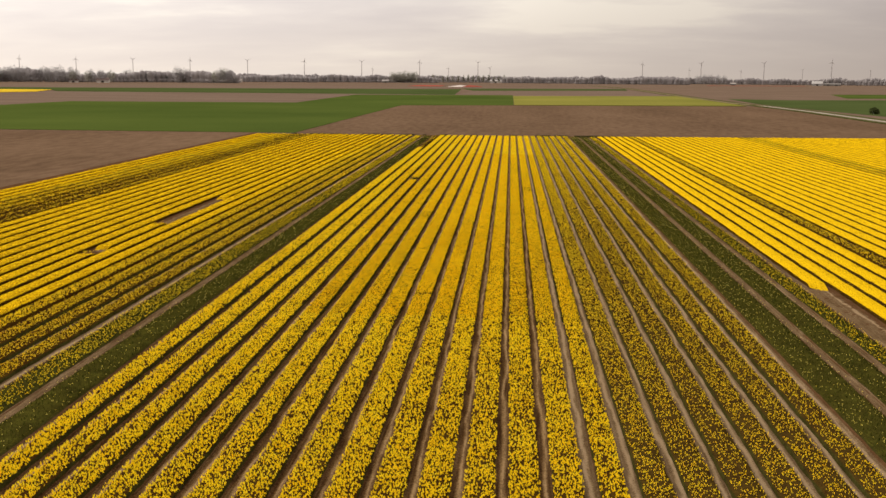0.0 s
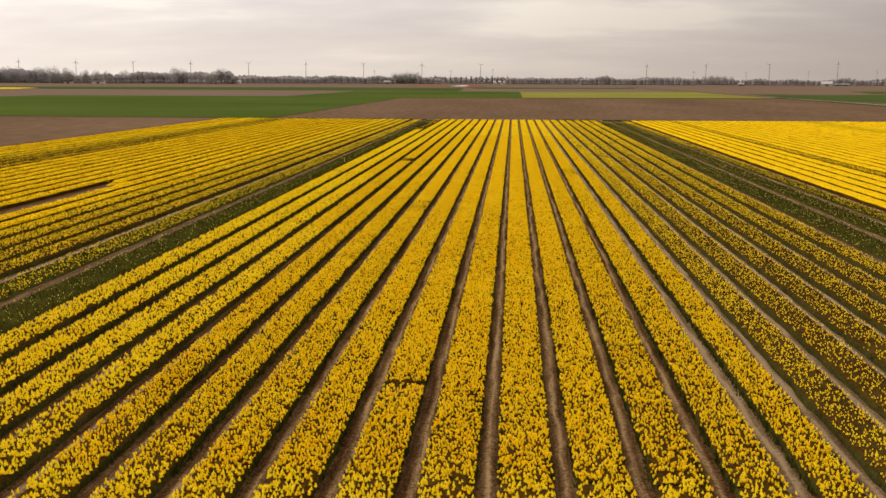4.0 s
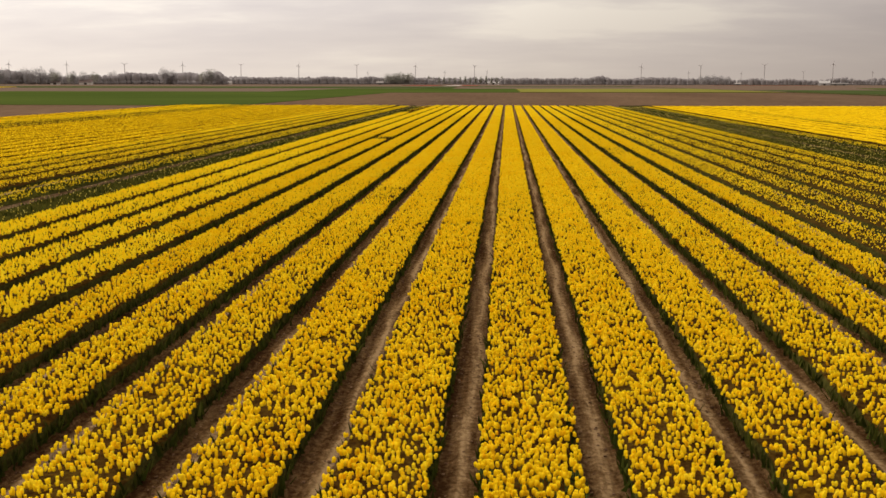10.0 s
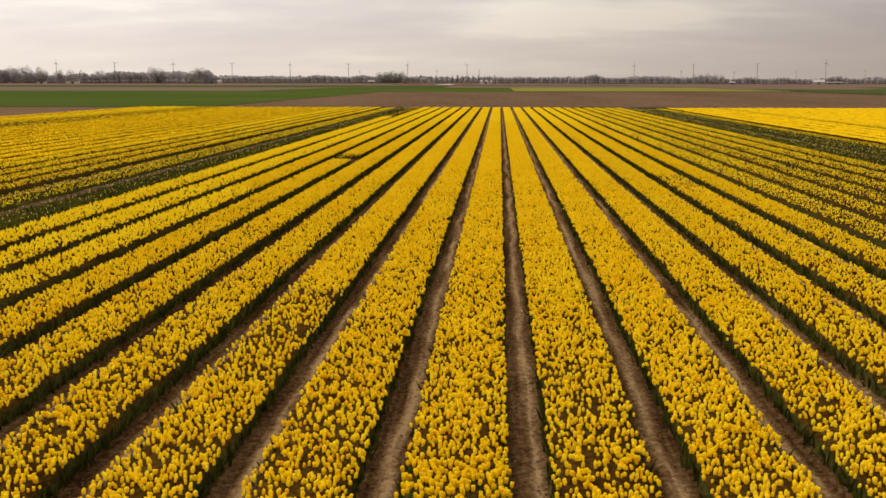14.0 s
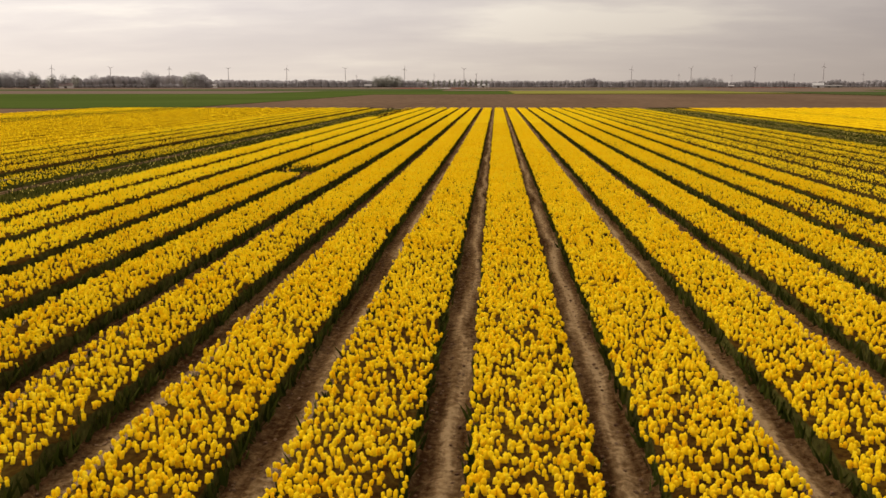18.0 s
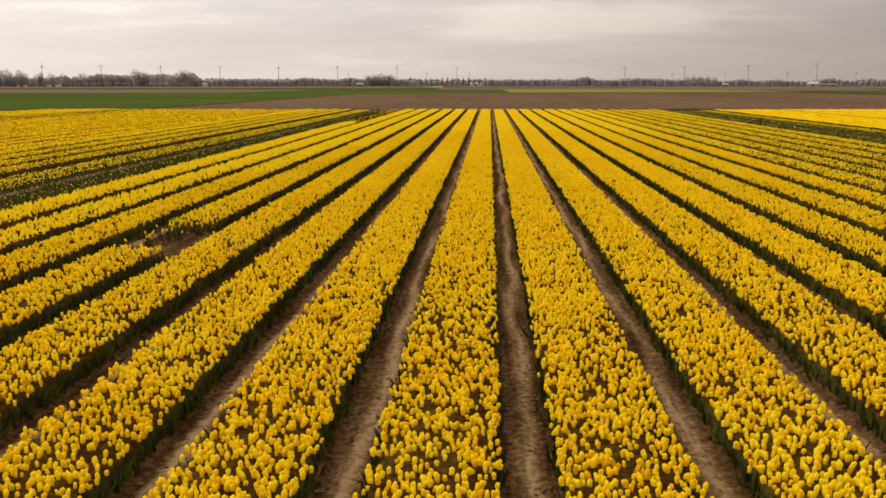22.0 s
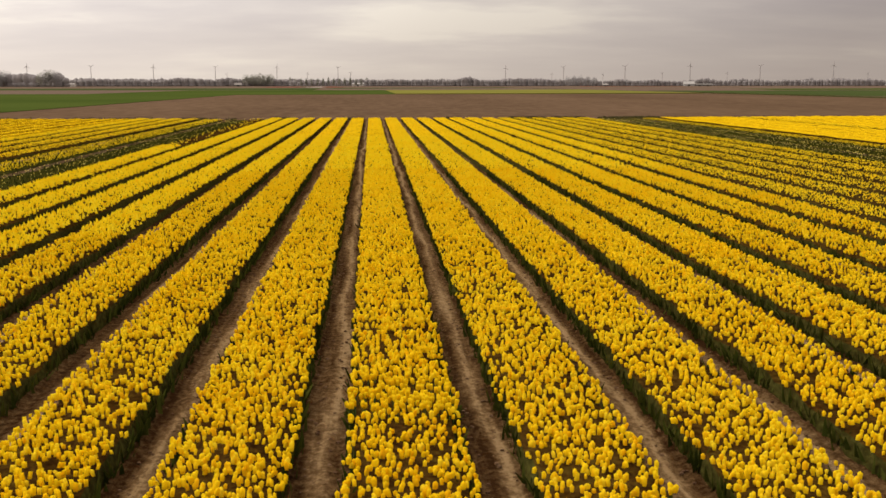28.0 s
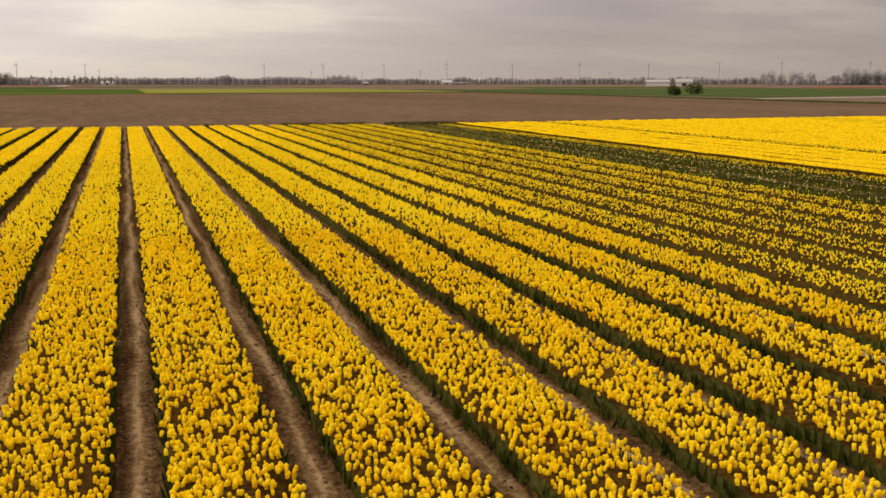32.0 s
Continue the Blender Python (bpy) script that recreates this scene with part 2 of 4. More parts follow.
def mass_material(name, shift, tone=1.0):
    """Flower heads standing too close and too far off to tell apart."""
    m, n = material(name)
    p = place(n)
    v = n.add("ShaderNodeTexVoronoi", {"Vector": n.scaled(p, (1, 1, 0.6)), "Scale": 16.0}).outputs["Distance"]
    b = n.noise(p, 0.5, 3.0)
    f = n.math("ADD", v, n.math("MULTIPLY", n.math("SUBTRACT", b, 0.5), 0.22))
    # gaps between heads are painted: shade and leaves in one dark colour
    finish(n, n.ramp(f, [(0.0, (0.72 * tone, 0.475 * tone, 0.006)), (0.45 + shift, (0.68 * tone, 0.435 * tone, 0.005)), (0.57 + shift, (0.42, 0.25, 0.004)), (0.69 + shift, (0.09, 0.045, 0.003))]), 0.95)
    return m


# M_CANOPY's dark red-brown puts the shade between heads into the colour
M_CANOPY = canopy_material("painted_shade_foliage", (0.024, 0.011, 0.003), (0.052, 0.027, 0.005), (0.084, 0.055, 0.009))
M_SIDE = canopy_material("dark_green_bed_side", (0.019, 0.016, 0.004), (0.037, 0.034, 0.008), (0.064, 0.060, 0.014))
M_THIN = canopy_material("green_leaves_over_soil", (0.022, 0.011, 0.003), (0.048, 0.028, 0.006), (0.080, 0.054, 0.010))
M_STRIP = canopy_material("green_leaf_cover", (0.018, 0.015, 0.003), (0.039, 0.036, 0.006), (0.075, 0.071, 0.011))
M_MASS_OPEN = mass_material("yellow_tulips_with_painted_gaps", -0.05)
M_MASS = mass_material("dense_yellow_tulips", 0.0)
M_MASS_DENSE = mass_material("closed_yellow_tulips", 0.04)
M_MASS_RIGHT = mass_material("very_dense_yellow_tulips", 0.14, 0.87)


def painted(name, color, rough=0.5):
    m, n = material(name)
    a = n.noise(place(n), 0.4, 4.0)
    finish(n, n.mix(n.math("MULTIPLY", a, 0.35), (*color, 1), (*[c * 0.75 for c in color], 1)), rough)
    return m


M_WHITE = painted("white_coated_steel", (0.42, 0.41, 0.39))
M_GREYSHED = painted("grey_shed_cladding", (0.2, 0.19, 0.175), 0.8)
M_TURBINE = painted("grey_turbine_paint", (0.42, 0.40, 0.39))
M_BARNWALL = painted("pale_barn_cladding", (0.66, 0.63, 0.58), 0.7)
M_BARNROOF = painted("grey_fibre_cement_roof", (0.32, 0.30, 0.28), 0.8)
M_REDROOF = painted("red_clay_roof", (0.15, 0.115, 0.105), 0.8)
M_DARKDOOR = painted("dark_barn_door", (0.06, 0.055, 0.05), 0.6)


# ---------------------------------------------------------------- mesh helpers
def np_mesh(name, verts, faces, mats, smooth=False, index=None):
    """A mesh from arrays: verts (n, 3), faces (m, 3 or 4)."""
    verts, faces = np.asarray(verts, np.float32), np.asarray(faces, np.int32)
    me = bpy.data.meshes.new(name)
    k = faces.shape[1]
    me.vertices.add(len(verts))
    me.vertices.foreach_set("co", verts.ravel())
    me.loops.add(faces.size)
    me.loops.foreach_set("vertex_index", faces.ravel())
    me.polygons.add(len(faces))
    me.polygons.foreach_set("loop_start", np.arange(0, faces.size, k, dtype=np.int32))
    me.polygons.foreach_set("loop_total", np.full(len(faces), k, np.int32))
    me.polygons.foreach_set("use_smooth", np.full(len(faces), smooth))
    for m in mats:
        me.materials.append(m)
    if index is not None:
        me.polygons.foreach_set("material_index", np.asarray(index, np.int32))
    me.update(calc_edges=True)
    me.validate()
    return me


def part(name, mesh, parent, label=""):
    ob = new(name, mesh)
    ob.parent = parent
    if label:
        tagged(ob, label)
    return ob


def scatter(verts, faces, pos, scale, yaw, tilt=None):
    """Copies of one small form as joined arrays. scale: (n, 2), across and up."""
    v, n = np.asarray(verts, np.float32), len(pos)
    c, s = np.cos(yaw)[:, None], np.sin(yaw)[:, None]
    x = (v[None, :, 0] * c - v[None, :, 1] * s) * scale[:, :1]
    y = (v[None, :, 0] * s + v[None, :, 1] * c) * scale[:, :1]
    z = np.broadcast_to(v[None, :, 2], x.shape) * scale[:, 1:]
    if tilt is not None:
        x = x + z * tilt[:, :1]
        y = y + z * tilt[:, 1:]
    out = np.stack([x, y, z], 2) + pos[:, None, :]
    f = np.asarray(faces)[None] + (np.arange(n) * len(v))[:, None, None]
    return out.reshape(-1, 3), f.reshape(-1, faces.shape[1])


def joined(items):
    vs, fs, k = [], [], 0
    for v, f in items:
        vs.append(v)
        fs.append(f + k)
        k += len(v)
    return np.concatenate(vs), np.concatenate(fs)


def grid_faces(rows, cols):
    i = np.arange(rows - 1)[:, None] * cols + np.arange(cols - 1)[None]
    return np.stack([i, i + 1, i + cols + 1, i + cols], 2).reshape(-1, 4)


def cup(sides, rings, cap):
    """A tulip head: a point below, rings of (radius, height), and a sunk middle on top."""
    v, f = [(0, 0, 0)], []
    for j, (r, z) in enumerate(rings):
        for i in range(sides):
            a = 2 * math.pi * (i + 0.5 * (j % 2)) / sides
            v.append((r * math.cos(a), r * math.sin(a), z))
    for i in range(sides):
        f.append((0, 1 + (i + 1) % sides, 1 + i))
    for j in range(len(rings) - 1):
        a, b = 1 + j * sides, 1 + (j + 1) * sides
        for i in range(sides):
            k = (i + 1) % sides
            if j % 2 == 0:
                f += [(a + i, a + k, b + i), (a + k, b + k, b + i)]
            else:
                f += [(a + i, b + k, b + i), (a + i, a + k, b + k)]
    v.append((0, 0, cap))
    t = 1 + (len(rings) - 1) * sides
    for i in range(sides):
        f.append((t + i, t + (i + 1) % sides, len(v) - 1))
    return np.array(v, np.float32), np.array(f)


def dome(sides, rings, top):
    """A closed tulip head as a small dome: rings of (radius, height, twist in sides) and a blunt tip."""
    v, f = [], []
    for r, z, twist in rings:
        v += [(r * math.cos(2 * math.pi * (i + twist) / sides), r * math.sin(2 * math.pi * (i + twist) / sides), z) for i in range(sides)]
    for j in range(len(rings) - 1):
        a, b = j * sides, (j + 1) * sides
        for i in range(sides):
            k = (i + 1) % sides
            f += [(a + i, a + k, b + i), (a + k, b + k, b + i)]
    a = (len(rings) - 1) * sides
    v.append((0, 0, top))
    f += [(a + i, a + (i + 1) % sides, len(v) - 1) for i in range(sides)]
    return np.array(v, np.float32), np.array(f)


CUP_NEAR = dome(4, [(.80, .02, 0), (.92, .70, .5)], .97)
CUP_MID = (np.array([(.80, 0, .02), (-.40, .69, .02), (-.40, -.69, .02), (.44, .77, .80), (-.88, 0, .86), (.44, -.77, .83)], np.float32),
           np.array([(0, 1, 3), (1, 2, 4), (2, 0, 5), (1, 4, 3), (2, 5, 4), (0, 3, 5), (3, 4, 5)]))
CUP_FAR = dome(4, [(.95, .12, 0)], .95)
BLADE = (np.array([(-.5, 0, 0), (.5, 0, 0), (.3, .25, .6), (0, .7, 1)], np.float32), np.array([(0, 1, 2), (0, 2, 3)]))

# ---------------------------------------------------------------- ground
PITCH, BED = 1.5, 1.14          # bed spacing and width
FIELD_START, FIELD_END = 24.0, 244.0


def row_x(k):
    """The path to the left of bed k."""
    return PITCH * (k - 8)


SOIL = 0.13             # the bulb soil lies above the flat land around


def sheet(name, x0, x1, y0, y1, z, mat, label, category, skirt=0.0, nx=1, ny=1):
    xs, ys = np.linspace(x0, x1, nx + 1), np.linspace(y0, y1, ny + 1)
    gx, gy = np.meshgrid(xs, ys)
    v = np.stack([gx, gy, np.full_like(gx, z)], 2).reshape(-1, 3)
    f = grid_faces(len(ys), nx + 1)
    if skirt:
        k = len(v)
        c = [(x0, y0), (x1, y0), (x1, y1), (x0, y1)]
        v = np.concatenate([v, [(x, y, z) for x, y in c], [(x, y, z - skirt) for x, y in c]])
        f = np.concatenate([f, [(k + (i + 1) % 4, k + i, k + 4 + i, k + 4 + (i + 1) % 4) for i in range(4)]])
    return tagged(new(name, np_mesh(name, v, f, [mat])), label, category, kind="structure")


sheet("ground", -4900, 4900, -4900, 4900, 0.0, M_GROUND, "flat bare brown clay polder land", "ground", nx=40, ny=40)


def plot(name, outline, z, mat, label, category="field"):
    """A field of any outline, as a slab a little above the land."""
    bm = bmesh.new()
    top = [bm.verts.new((x, y, z)) for x, y in outline]
    low = [bm.verts.new((x, y, -0.02)) for x, y in outline]
    n = len(top)
    face = bm.faces.new(top)
    for i in range(n):
        bm.faces.new((top[i], low[i], low[(i + 1) % n], top[(i + 1) % n]))
    bm.normal_update()
    if face.normal.z < 0:
        bmesh.ops.reverse_faces(bm, faces=bm.faces[:])
    bmesh.ops.triangulate(bm, faces=[face])
    me = bpy.data.meshes.new(name)
    bm.to_mesh(me)
    bm.free()
    me.materials.append(mat)
    return tagged(new(name, me), label, category, kind="structure")


def ribbon(name, line, left, right, z, mat, label, category):
    """A road or verge along a line that runs mainly away from the camera."""
    plot(name, [(x + left, y) for x, y in line] + [(x + right, y) for x, y in reversed(line)], z, mat, label, category)


WHEAT, BROWN, PALE = "young bright green wheat field", "harrowed brown clay field behind the tulips", "pale bare clay field far off"
plot("ploughed_field", [(-47, 249.5), (125, 249.5), (131, 541), (7.6, 523.4), (-47, 507)], 0.03, M_PLOUGH, BROWN)
plot("ploughed_field", [(-400, 20), (-56.5, 20), (-56.5, 254), (-400, 259)], 0.03, M_PLOUGH, "bare brown clay field beside the tulip beds")
plot("wheat_field", [(-222, 259), (-47.2, 254), (-47.2, 507.5), (7.6, 523.8), (7.6, 816), (-111, 786), (-106, 541), (-222, 530)], 0.09, M_GRASS_FIELD, WHEAT)
plot("wheat_field", [(-700, 262), (-222.2, 261), (-222.2, 458), (-700, 440)], 0.09, M_GRASS_FIELD, WHEAT)
plot("pale_crop_field", [(7.8, 523.8), (126, 541), (134, 820), (7.8, 770)], 0.30, M_LIME, "pale yellow-green crop field in first bloom")
plot("ploughed_field", [(-900, 462), (-223, 462), (-222.5, 531), (-107, 542), (-112, 788), (-38, 819), (-364, 832), (-374, 756), (-900, 757)], 0.03, M_PLOUGH2, "pale bare clay field behind the wheat")
plot("far_tulip_field", [(-900, 760), (-374, 758), (-366, 800), (-400, 905), (-900, 925)], 0.35, M_FARYELLOW, "distant yellow tulip field")
plot("dark_crop_field", [(-364, 834), (-38, 821), (-50, 1200), (-245, 1124), (-900, 970), (-900, 930), (-402, 910)], 0.09, M_GRASS_DARK, "dark green crop field far off")
plot("ploughed_field", [(-36, 822), (7.5, 818.5), (8, 774), (135, 824), (134, 1160), (-32, 1062)], 0.03, M_PLOUGH2, PALE)
plot("dark_crop_field", [(-32, 1064), (134, 1163), (150, 1335), (-54, 1257)], 0.09, M_GRASS_DARK, "dark green crop field far off")
plot("ploughed_field", [(-900, 975), (-247, 1128), (-50, 1262), (150, 1340), (150, 1450), (-900, 1400)], 0.03, M_PLOUGH2, PALE)
plot("red_tulip_field", [(-142, 1500), (-94, 1500), (-98, 1640), (-142, 1700)], 0.35, M_RED, "distant strip of red tulips")
plot("white_tulip_field", [(-82, 1455), (-62, 1455), (-64, 1640), (-78, 1720)], 0.35, M_PALEBLOOM, "distant strip of white tulips")
plot("red_tulip_field", [(-61.5, 1455), (-34, 1470), (-42, 1580), (-63, 1760)], 0.35, M_RED, "distant strip of red tulips")
plot("red_tulip_field", [(387, 2040), (583, 2085), (583, 2130), (387, 2085)], 0.35, M_RED, "distant strip of red tulips")
plot("red_tulip_field", [(440, 735), (900, 900), (900, 960), (440, 770)], 0.35, M_RED, "distant strip of red tulips")
plot("dark_crop_field", [(150, 387), (201, 408), (420, 494), (420, 762), (262, 735), (192, 708), (155, 729), (144, 600), (144, 516)], 0.09, M_GRASS_DARK, "dark green crop field beside the farm road")
plot("wheat_field", [(253, 788), (460, 840), (460, 1035), (299, 984)], 0.09, M_GRASS_FIELD, "green wheat field far off")
plot("ploughed_field", [(140, 100), (420, 100), (420, 468), (195, 384), (140, 360)], 0.03, M_PLOUGH2, "bare clay field beyond the farm road")
plot("farm_road", [(138, 366), (194, 388.5), (420, 474), (420, 481), (194, 395), (138, 373)], 0.05, M_TRACK, "pale concrete side road between the fields", "road")
ROAD = [(128, 100), (130.5, 350), (135.5, 455), (136.5, 560)]
TRACK = [(136.5, 560.2), (133, 600), (140, 853), (156, 1300), (160, 1410), (147, 1857)]
ribbon("farm_road", ROAD, -2.5, 2.5, 0.05, M_TRACK, "pale concrete farm road between the fields", "road")
ribbon("grass_track", TRACK, -2.5, 2.5, 0.05, M_LANE, "dry grassy track going on from the farm road", "track")
for a, b in ((-6.0, -2.7), (2.7, 6.5)):
    ribbon("road_verge", ROAD, a, b, 0.28 if a < 0 else 0.07, M_VERGE, "rough grass verge along the farm road", "verge")
    ribbon("road_verge", TRACK, a, b, 0.07, M_VERGE, "rough grass verge along the grassy track", "verge")
sheet("bulb_field_soil", -56.4, 122, 8, 248.8, SOIL, M_BED, "damp dark soil under the tulip beds", "soil", skirt=SOIL)

rng = np.random.default_rng(7)


def soft_noise(y, seed, step):
    """Slow random values along a bed, 0 to 1."""
    r = np.random.default_rng(seed)
    grid = r.random(int(320 / step) + 3)
    return np.interp(y / step, np.arange(len(grid)), grid)


# ---------------------------------------------------------------- tulip beds
def cover_at(k):
    """Share of the plants of bed k that are in bloom."""
    table = {-1: 0.06, -2: 0.30, -4: 0.46, -5: 0.56, -6: 0.68, -7: 0.83, 11: 0.97, 12: 0.93, 13: 0.89, 14: 0.78, 15: 0.58, 16: 0.43, 17: 0.34, 18: 0.37, 19: 0.42, 20: 0.39,
             21: 0.055, 22: 0.055, 23: 0.22, -20: 0.22, -21: 0.16, -22: 0.22, -23: 0.45, -24: 0.6, -25: 0.75, 105: 0.32, 122: 0.75, 123: 0.6, 124: 0.75}
    return table.get(k, 1.0)


# bed, from, to: soil with no plants left
BARE = [(3, 137.2, 140.7), (-10, 94, 113.5), (-10, 78.4, 79.6), (8, 63.92, 64.37), (100, 0, 69)]
# bed, from, to, share: thin places
THIN = [(6, 98.5, 104.5, 0.5), (3, 154, 158, 0.6), (13, 124, 129.5, 0.5), (3, 140.7, 142.1, 0.6), (2, 196, 199, 0.5), (0, 201, 246, 0.03)]


def keep(k, y):
    """True where a plant stands and blooms."""
    share = np.full(len(y), cover_at(k))
    share = share * (0.84 + 0.30 * soft_noise(y, 900 + k, 7.0)) * (0.90 + 0.18 * soft_noise(y, 400 + k, 1.1))
    if k >= 9:
        share = share * (np.interp(y, [24, 50, 90, 170, 240], [1.3, 1.2, 1.02, 1.45, 1.55]) if k > 14 else np.interp(y, [24, 60, 110], [0.84, 0.92, 1.0]))
    for b, y0, y1, s in THIN:
        if b == k:
            share = np.where((y > y0) & (y < y1), share * s, share)
    return rng.random(len(y)) < share


def standing(k, y):
    ok = np.ones(len(y), bool)
    for b, y0, y1 in BARE:
        if b == k:
            ragged = min(0.25, (y1 - y0) / 5) * np.sin(rng.random(len(y)) * 6.3)
            ok &= ~((y + ragged > y0) & (y + ragged < y1))
    return ok


# beds of the green strips, wider than the rest: middle and half width
WIDE = {-1: (-13.15, 0.99), -2: (-15.35, 0.89), 21: (20.87, 1.06), 22: (23.18, 0.94), 23: (25.06, 0.66)}
# stretches with every tulip built singly: bed, from, to
SINGLE = [(9, 75.4, 76.5), (8, 94.6, 95.7), (7, 121.5, 122.6), (7, 156.4, 157.5)]


def canopy(k, x, y0, y1, step, height=0.33, half=0.54, mass=False):
    ys = np.linspace(y0, y1, max(3, int(round((y1 - y0) / step)) + 1))
    step = ys[1] - ys[0]
    off = np.array([-1.0, -0.93, -0.55, 0.0, 0.55, 0.93, 1.0]) * half
    z = np.array([0.01, 0.88, 0.96, 1.0, 0.96, 0.88, 0.01]) * height
    n = len(ys)
    if mass:
        half, z = half - 0.01, np.array([0.02, 0.87, 0.97, 1.0, 0.97, 0.87, 0.02]) * height
        off = np.array([-0.97, -1.0, -0.86, 0.0, 0.86, 1.0, 0.97]) * half
    gx = x + off[None] + rng.normal(0, 0.016, (n, 7))
    gy = ys[:, None] + rng.normal(0, step * 0.2, (n, 7))
    gy[0], gy[-1] = y0 - 0.05, y1 + 0.05
    gz = z[None] * (1 + rng.normal(0, 0.03 if mass else 0.07, (n, 7)))
    gz[:, [0, -1]] = SOIL - 0.01
    for b, b0, b1 in BARE:
        if b == k:
            gz[(ys > b0 - step * 0.6) & (ys < b1 + step * 0.6)] = SOIL - 0.01
    v = np.stack([gx, gy, gz], 2).reshape(-1, 3)
    f = grid_faces(n, 7)
    mid = ys[:-1] + step / 2
    ok = np.ones(n - 1, bool)
    for b, b0, b1 in BARE:
        if b == k:
            ok &= ~((mid > b0) & (mid < b1))
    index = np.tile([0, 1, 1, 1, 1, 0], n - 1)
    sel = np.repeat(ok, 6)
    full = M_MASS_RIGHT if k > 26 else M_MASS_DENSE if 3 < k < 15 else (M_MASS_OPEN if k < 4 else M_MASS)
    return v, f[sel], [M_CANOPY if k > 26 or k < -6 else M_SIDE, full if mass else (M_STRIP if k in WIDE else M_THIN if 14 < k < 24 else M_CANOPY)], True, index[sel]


def head_width(k):
    """The side beds are planted a little narrower."""
    return 0.985 if 5 < k < 14 else (0.94 if k < 6 else 0.87 if k == 14 else 0.97)


def clumps(k, xo, y, step=0.12):
    """Tulips stand in loose clumps: slow random values over a bed, 0 to 1."""
    g = np.random.default_rng(2000 + k).random((20, int(300 / step) + 3))
    u, v = (xo + 1.1) / step, y / step
    i, j = u.astype(int), v.astype(int)
    u, v = u - i, v - j
    return (g[i, j] * (1 - u) + g[i + 1, j] * u) * (1 - v) + (g[i, j + 1] * (1 - u) + g[i + 1, j + 1] * u) * v


def heads(k, x, y0, y1, per_m, form, size, width=0.985, base=0.402, tall=2.75):
    n = int((y1 - y0) * per_m * 1.2)
    y = y0 + rng.random(n) * (y1 - y0)
    xo = (rng.uniform(-0.535, 0.535, n) + rng.normal(0, 0.014, n)) * width
    ok = keep(k, y) & standing(k, y) & (rng.random(n) < 0.34 + 1.05 * clumps(k, xo, y))
    for b, y_from, y_to in SINGLE:
        if b == k:
            ok &= ~((y > y_from) & (y < y_to))
    xo, y = xo[ok], y[ok]
    n = len(y)
    top = base - 0.018 * (np.abs(xo) / (width / 2)) ** 3 + rng.normal(0, 0.016, n)
    s = size * (1 + np.clip(rng.normal(0, 0.13, n), -0.35, 0.3))
    sc = np.stack([s, s * tall * (1 + rng.normal(0, 0.12, n))], 1)
    return scatter(form[0], form[1], np.stack([x + xo, y, top], 1), sc, rng.random(n) * 6.28, rng.normal(0, 0.14, (n, 2)))


# stretches of a bed by how near the camera flies: from, to
FLIGHT = ((50, 2.8), (66, 2.0), (88, 1.2), (106, 0.3), (128, -0.7), (145, -1.0), (162, 0.0), (185, 5.0))


def near_span(x, reach):
    """The stretch along which a bed at x lies within reach of the flight line."""
    ys = np.arange(58.0, 186.0, 1.0)
    line = np.interp(ys, [p[0] for p in FLIGHT], [p[1] for p in FLIGHT])
    lie = ys[np.abs(line - x) < reach + np.maximum(0, ys - 165) * 0.12]
    return (float(lie.min()), float(lie.max())) if len(lie) > 4 else None


def blades(k, x, y0, y1, per_m, edge=0.0, half=0.5):
    n = int((y1 - y0) * per_m)
    y = y0 + rng.random(n) * (y1 - y0)
    xo = np.where(rng.random(n) < edge, np.sign(rng.random(n) - 0.5) * (0.495 + rng.normal(0, 0.025, n)), rng.uniform(-1, 1, n) * half)
    ok = standing(k, y)
    xo, y = xo[ok], y[ok]
    n = len(y)
    sc = np.stack([rng.uniform(0.03, 0.06, n), rng.uniform(0.12, 0.21, n)], 1)
    return scatter(BLADE[0], BLADE[1], np.stack([x + xo, y, rng.uniform(SOIL - 0.01, 0.23, n)], 1), sc, rng.random(n) * 6.28, rng.normal(0, 0.3, (n, 2)))


def bed_thing(x, y0, y1, label, group, half=BED / 2):
    h = half + 0.03
    ys = np.arange(y0, y1 + 1.5, 3.0)
    off, z = np.array([-h, -h + 0.07, h - 0.07, h]), np.array([SOIL - 0.01, SOIL + 0.03, SOIL + 0.03, SOIL - 0.01])
    v = np.stack(np.broadcast_arrays(x + off[None], ys[:, None], z[None]), 2).reshape(-1, 3)
    return tagged(new("tulip_bed", np_mesh("tulip_bed", v, grid_faces(len(ys), 4), [M_BED])), label, "flower bed", group, "stuff")


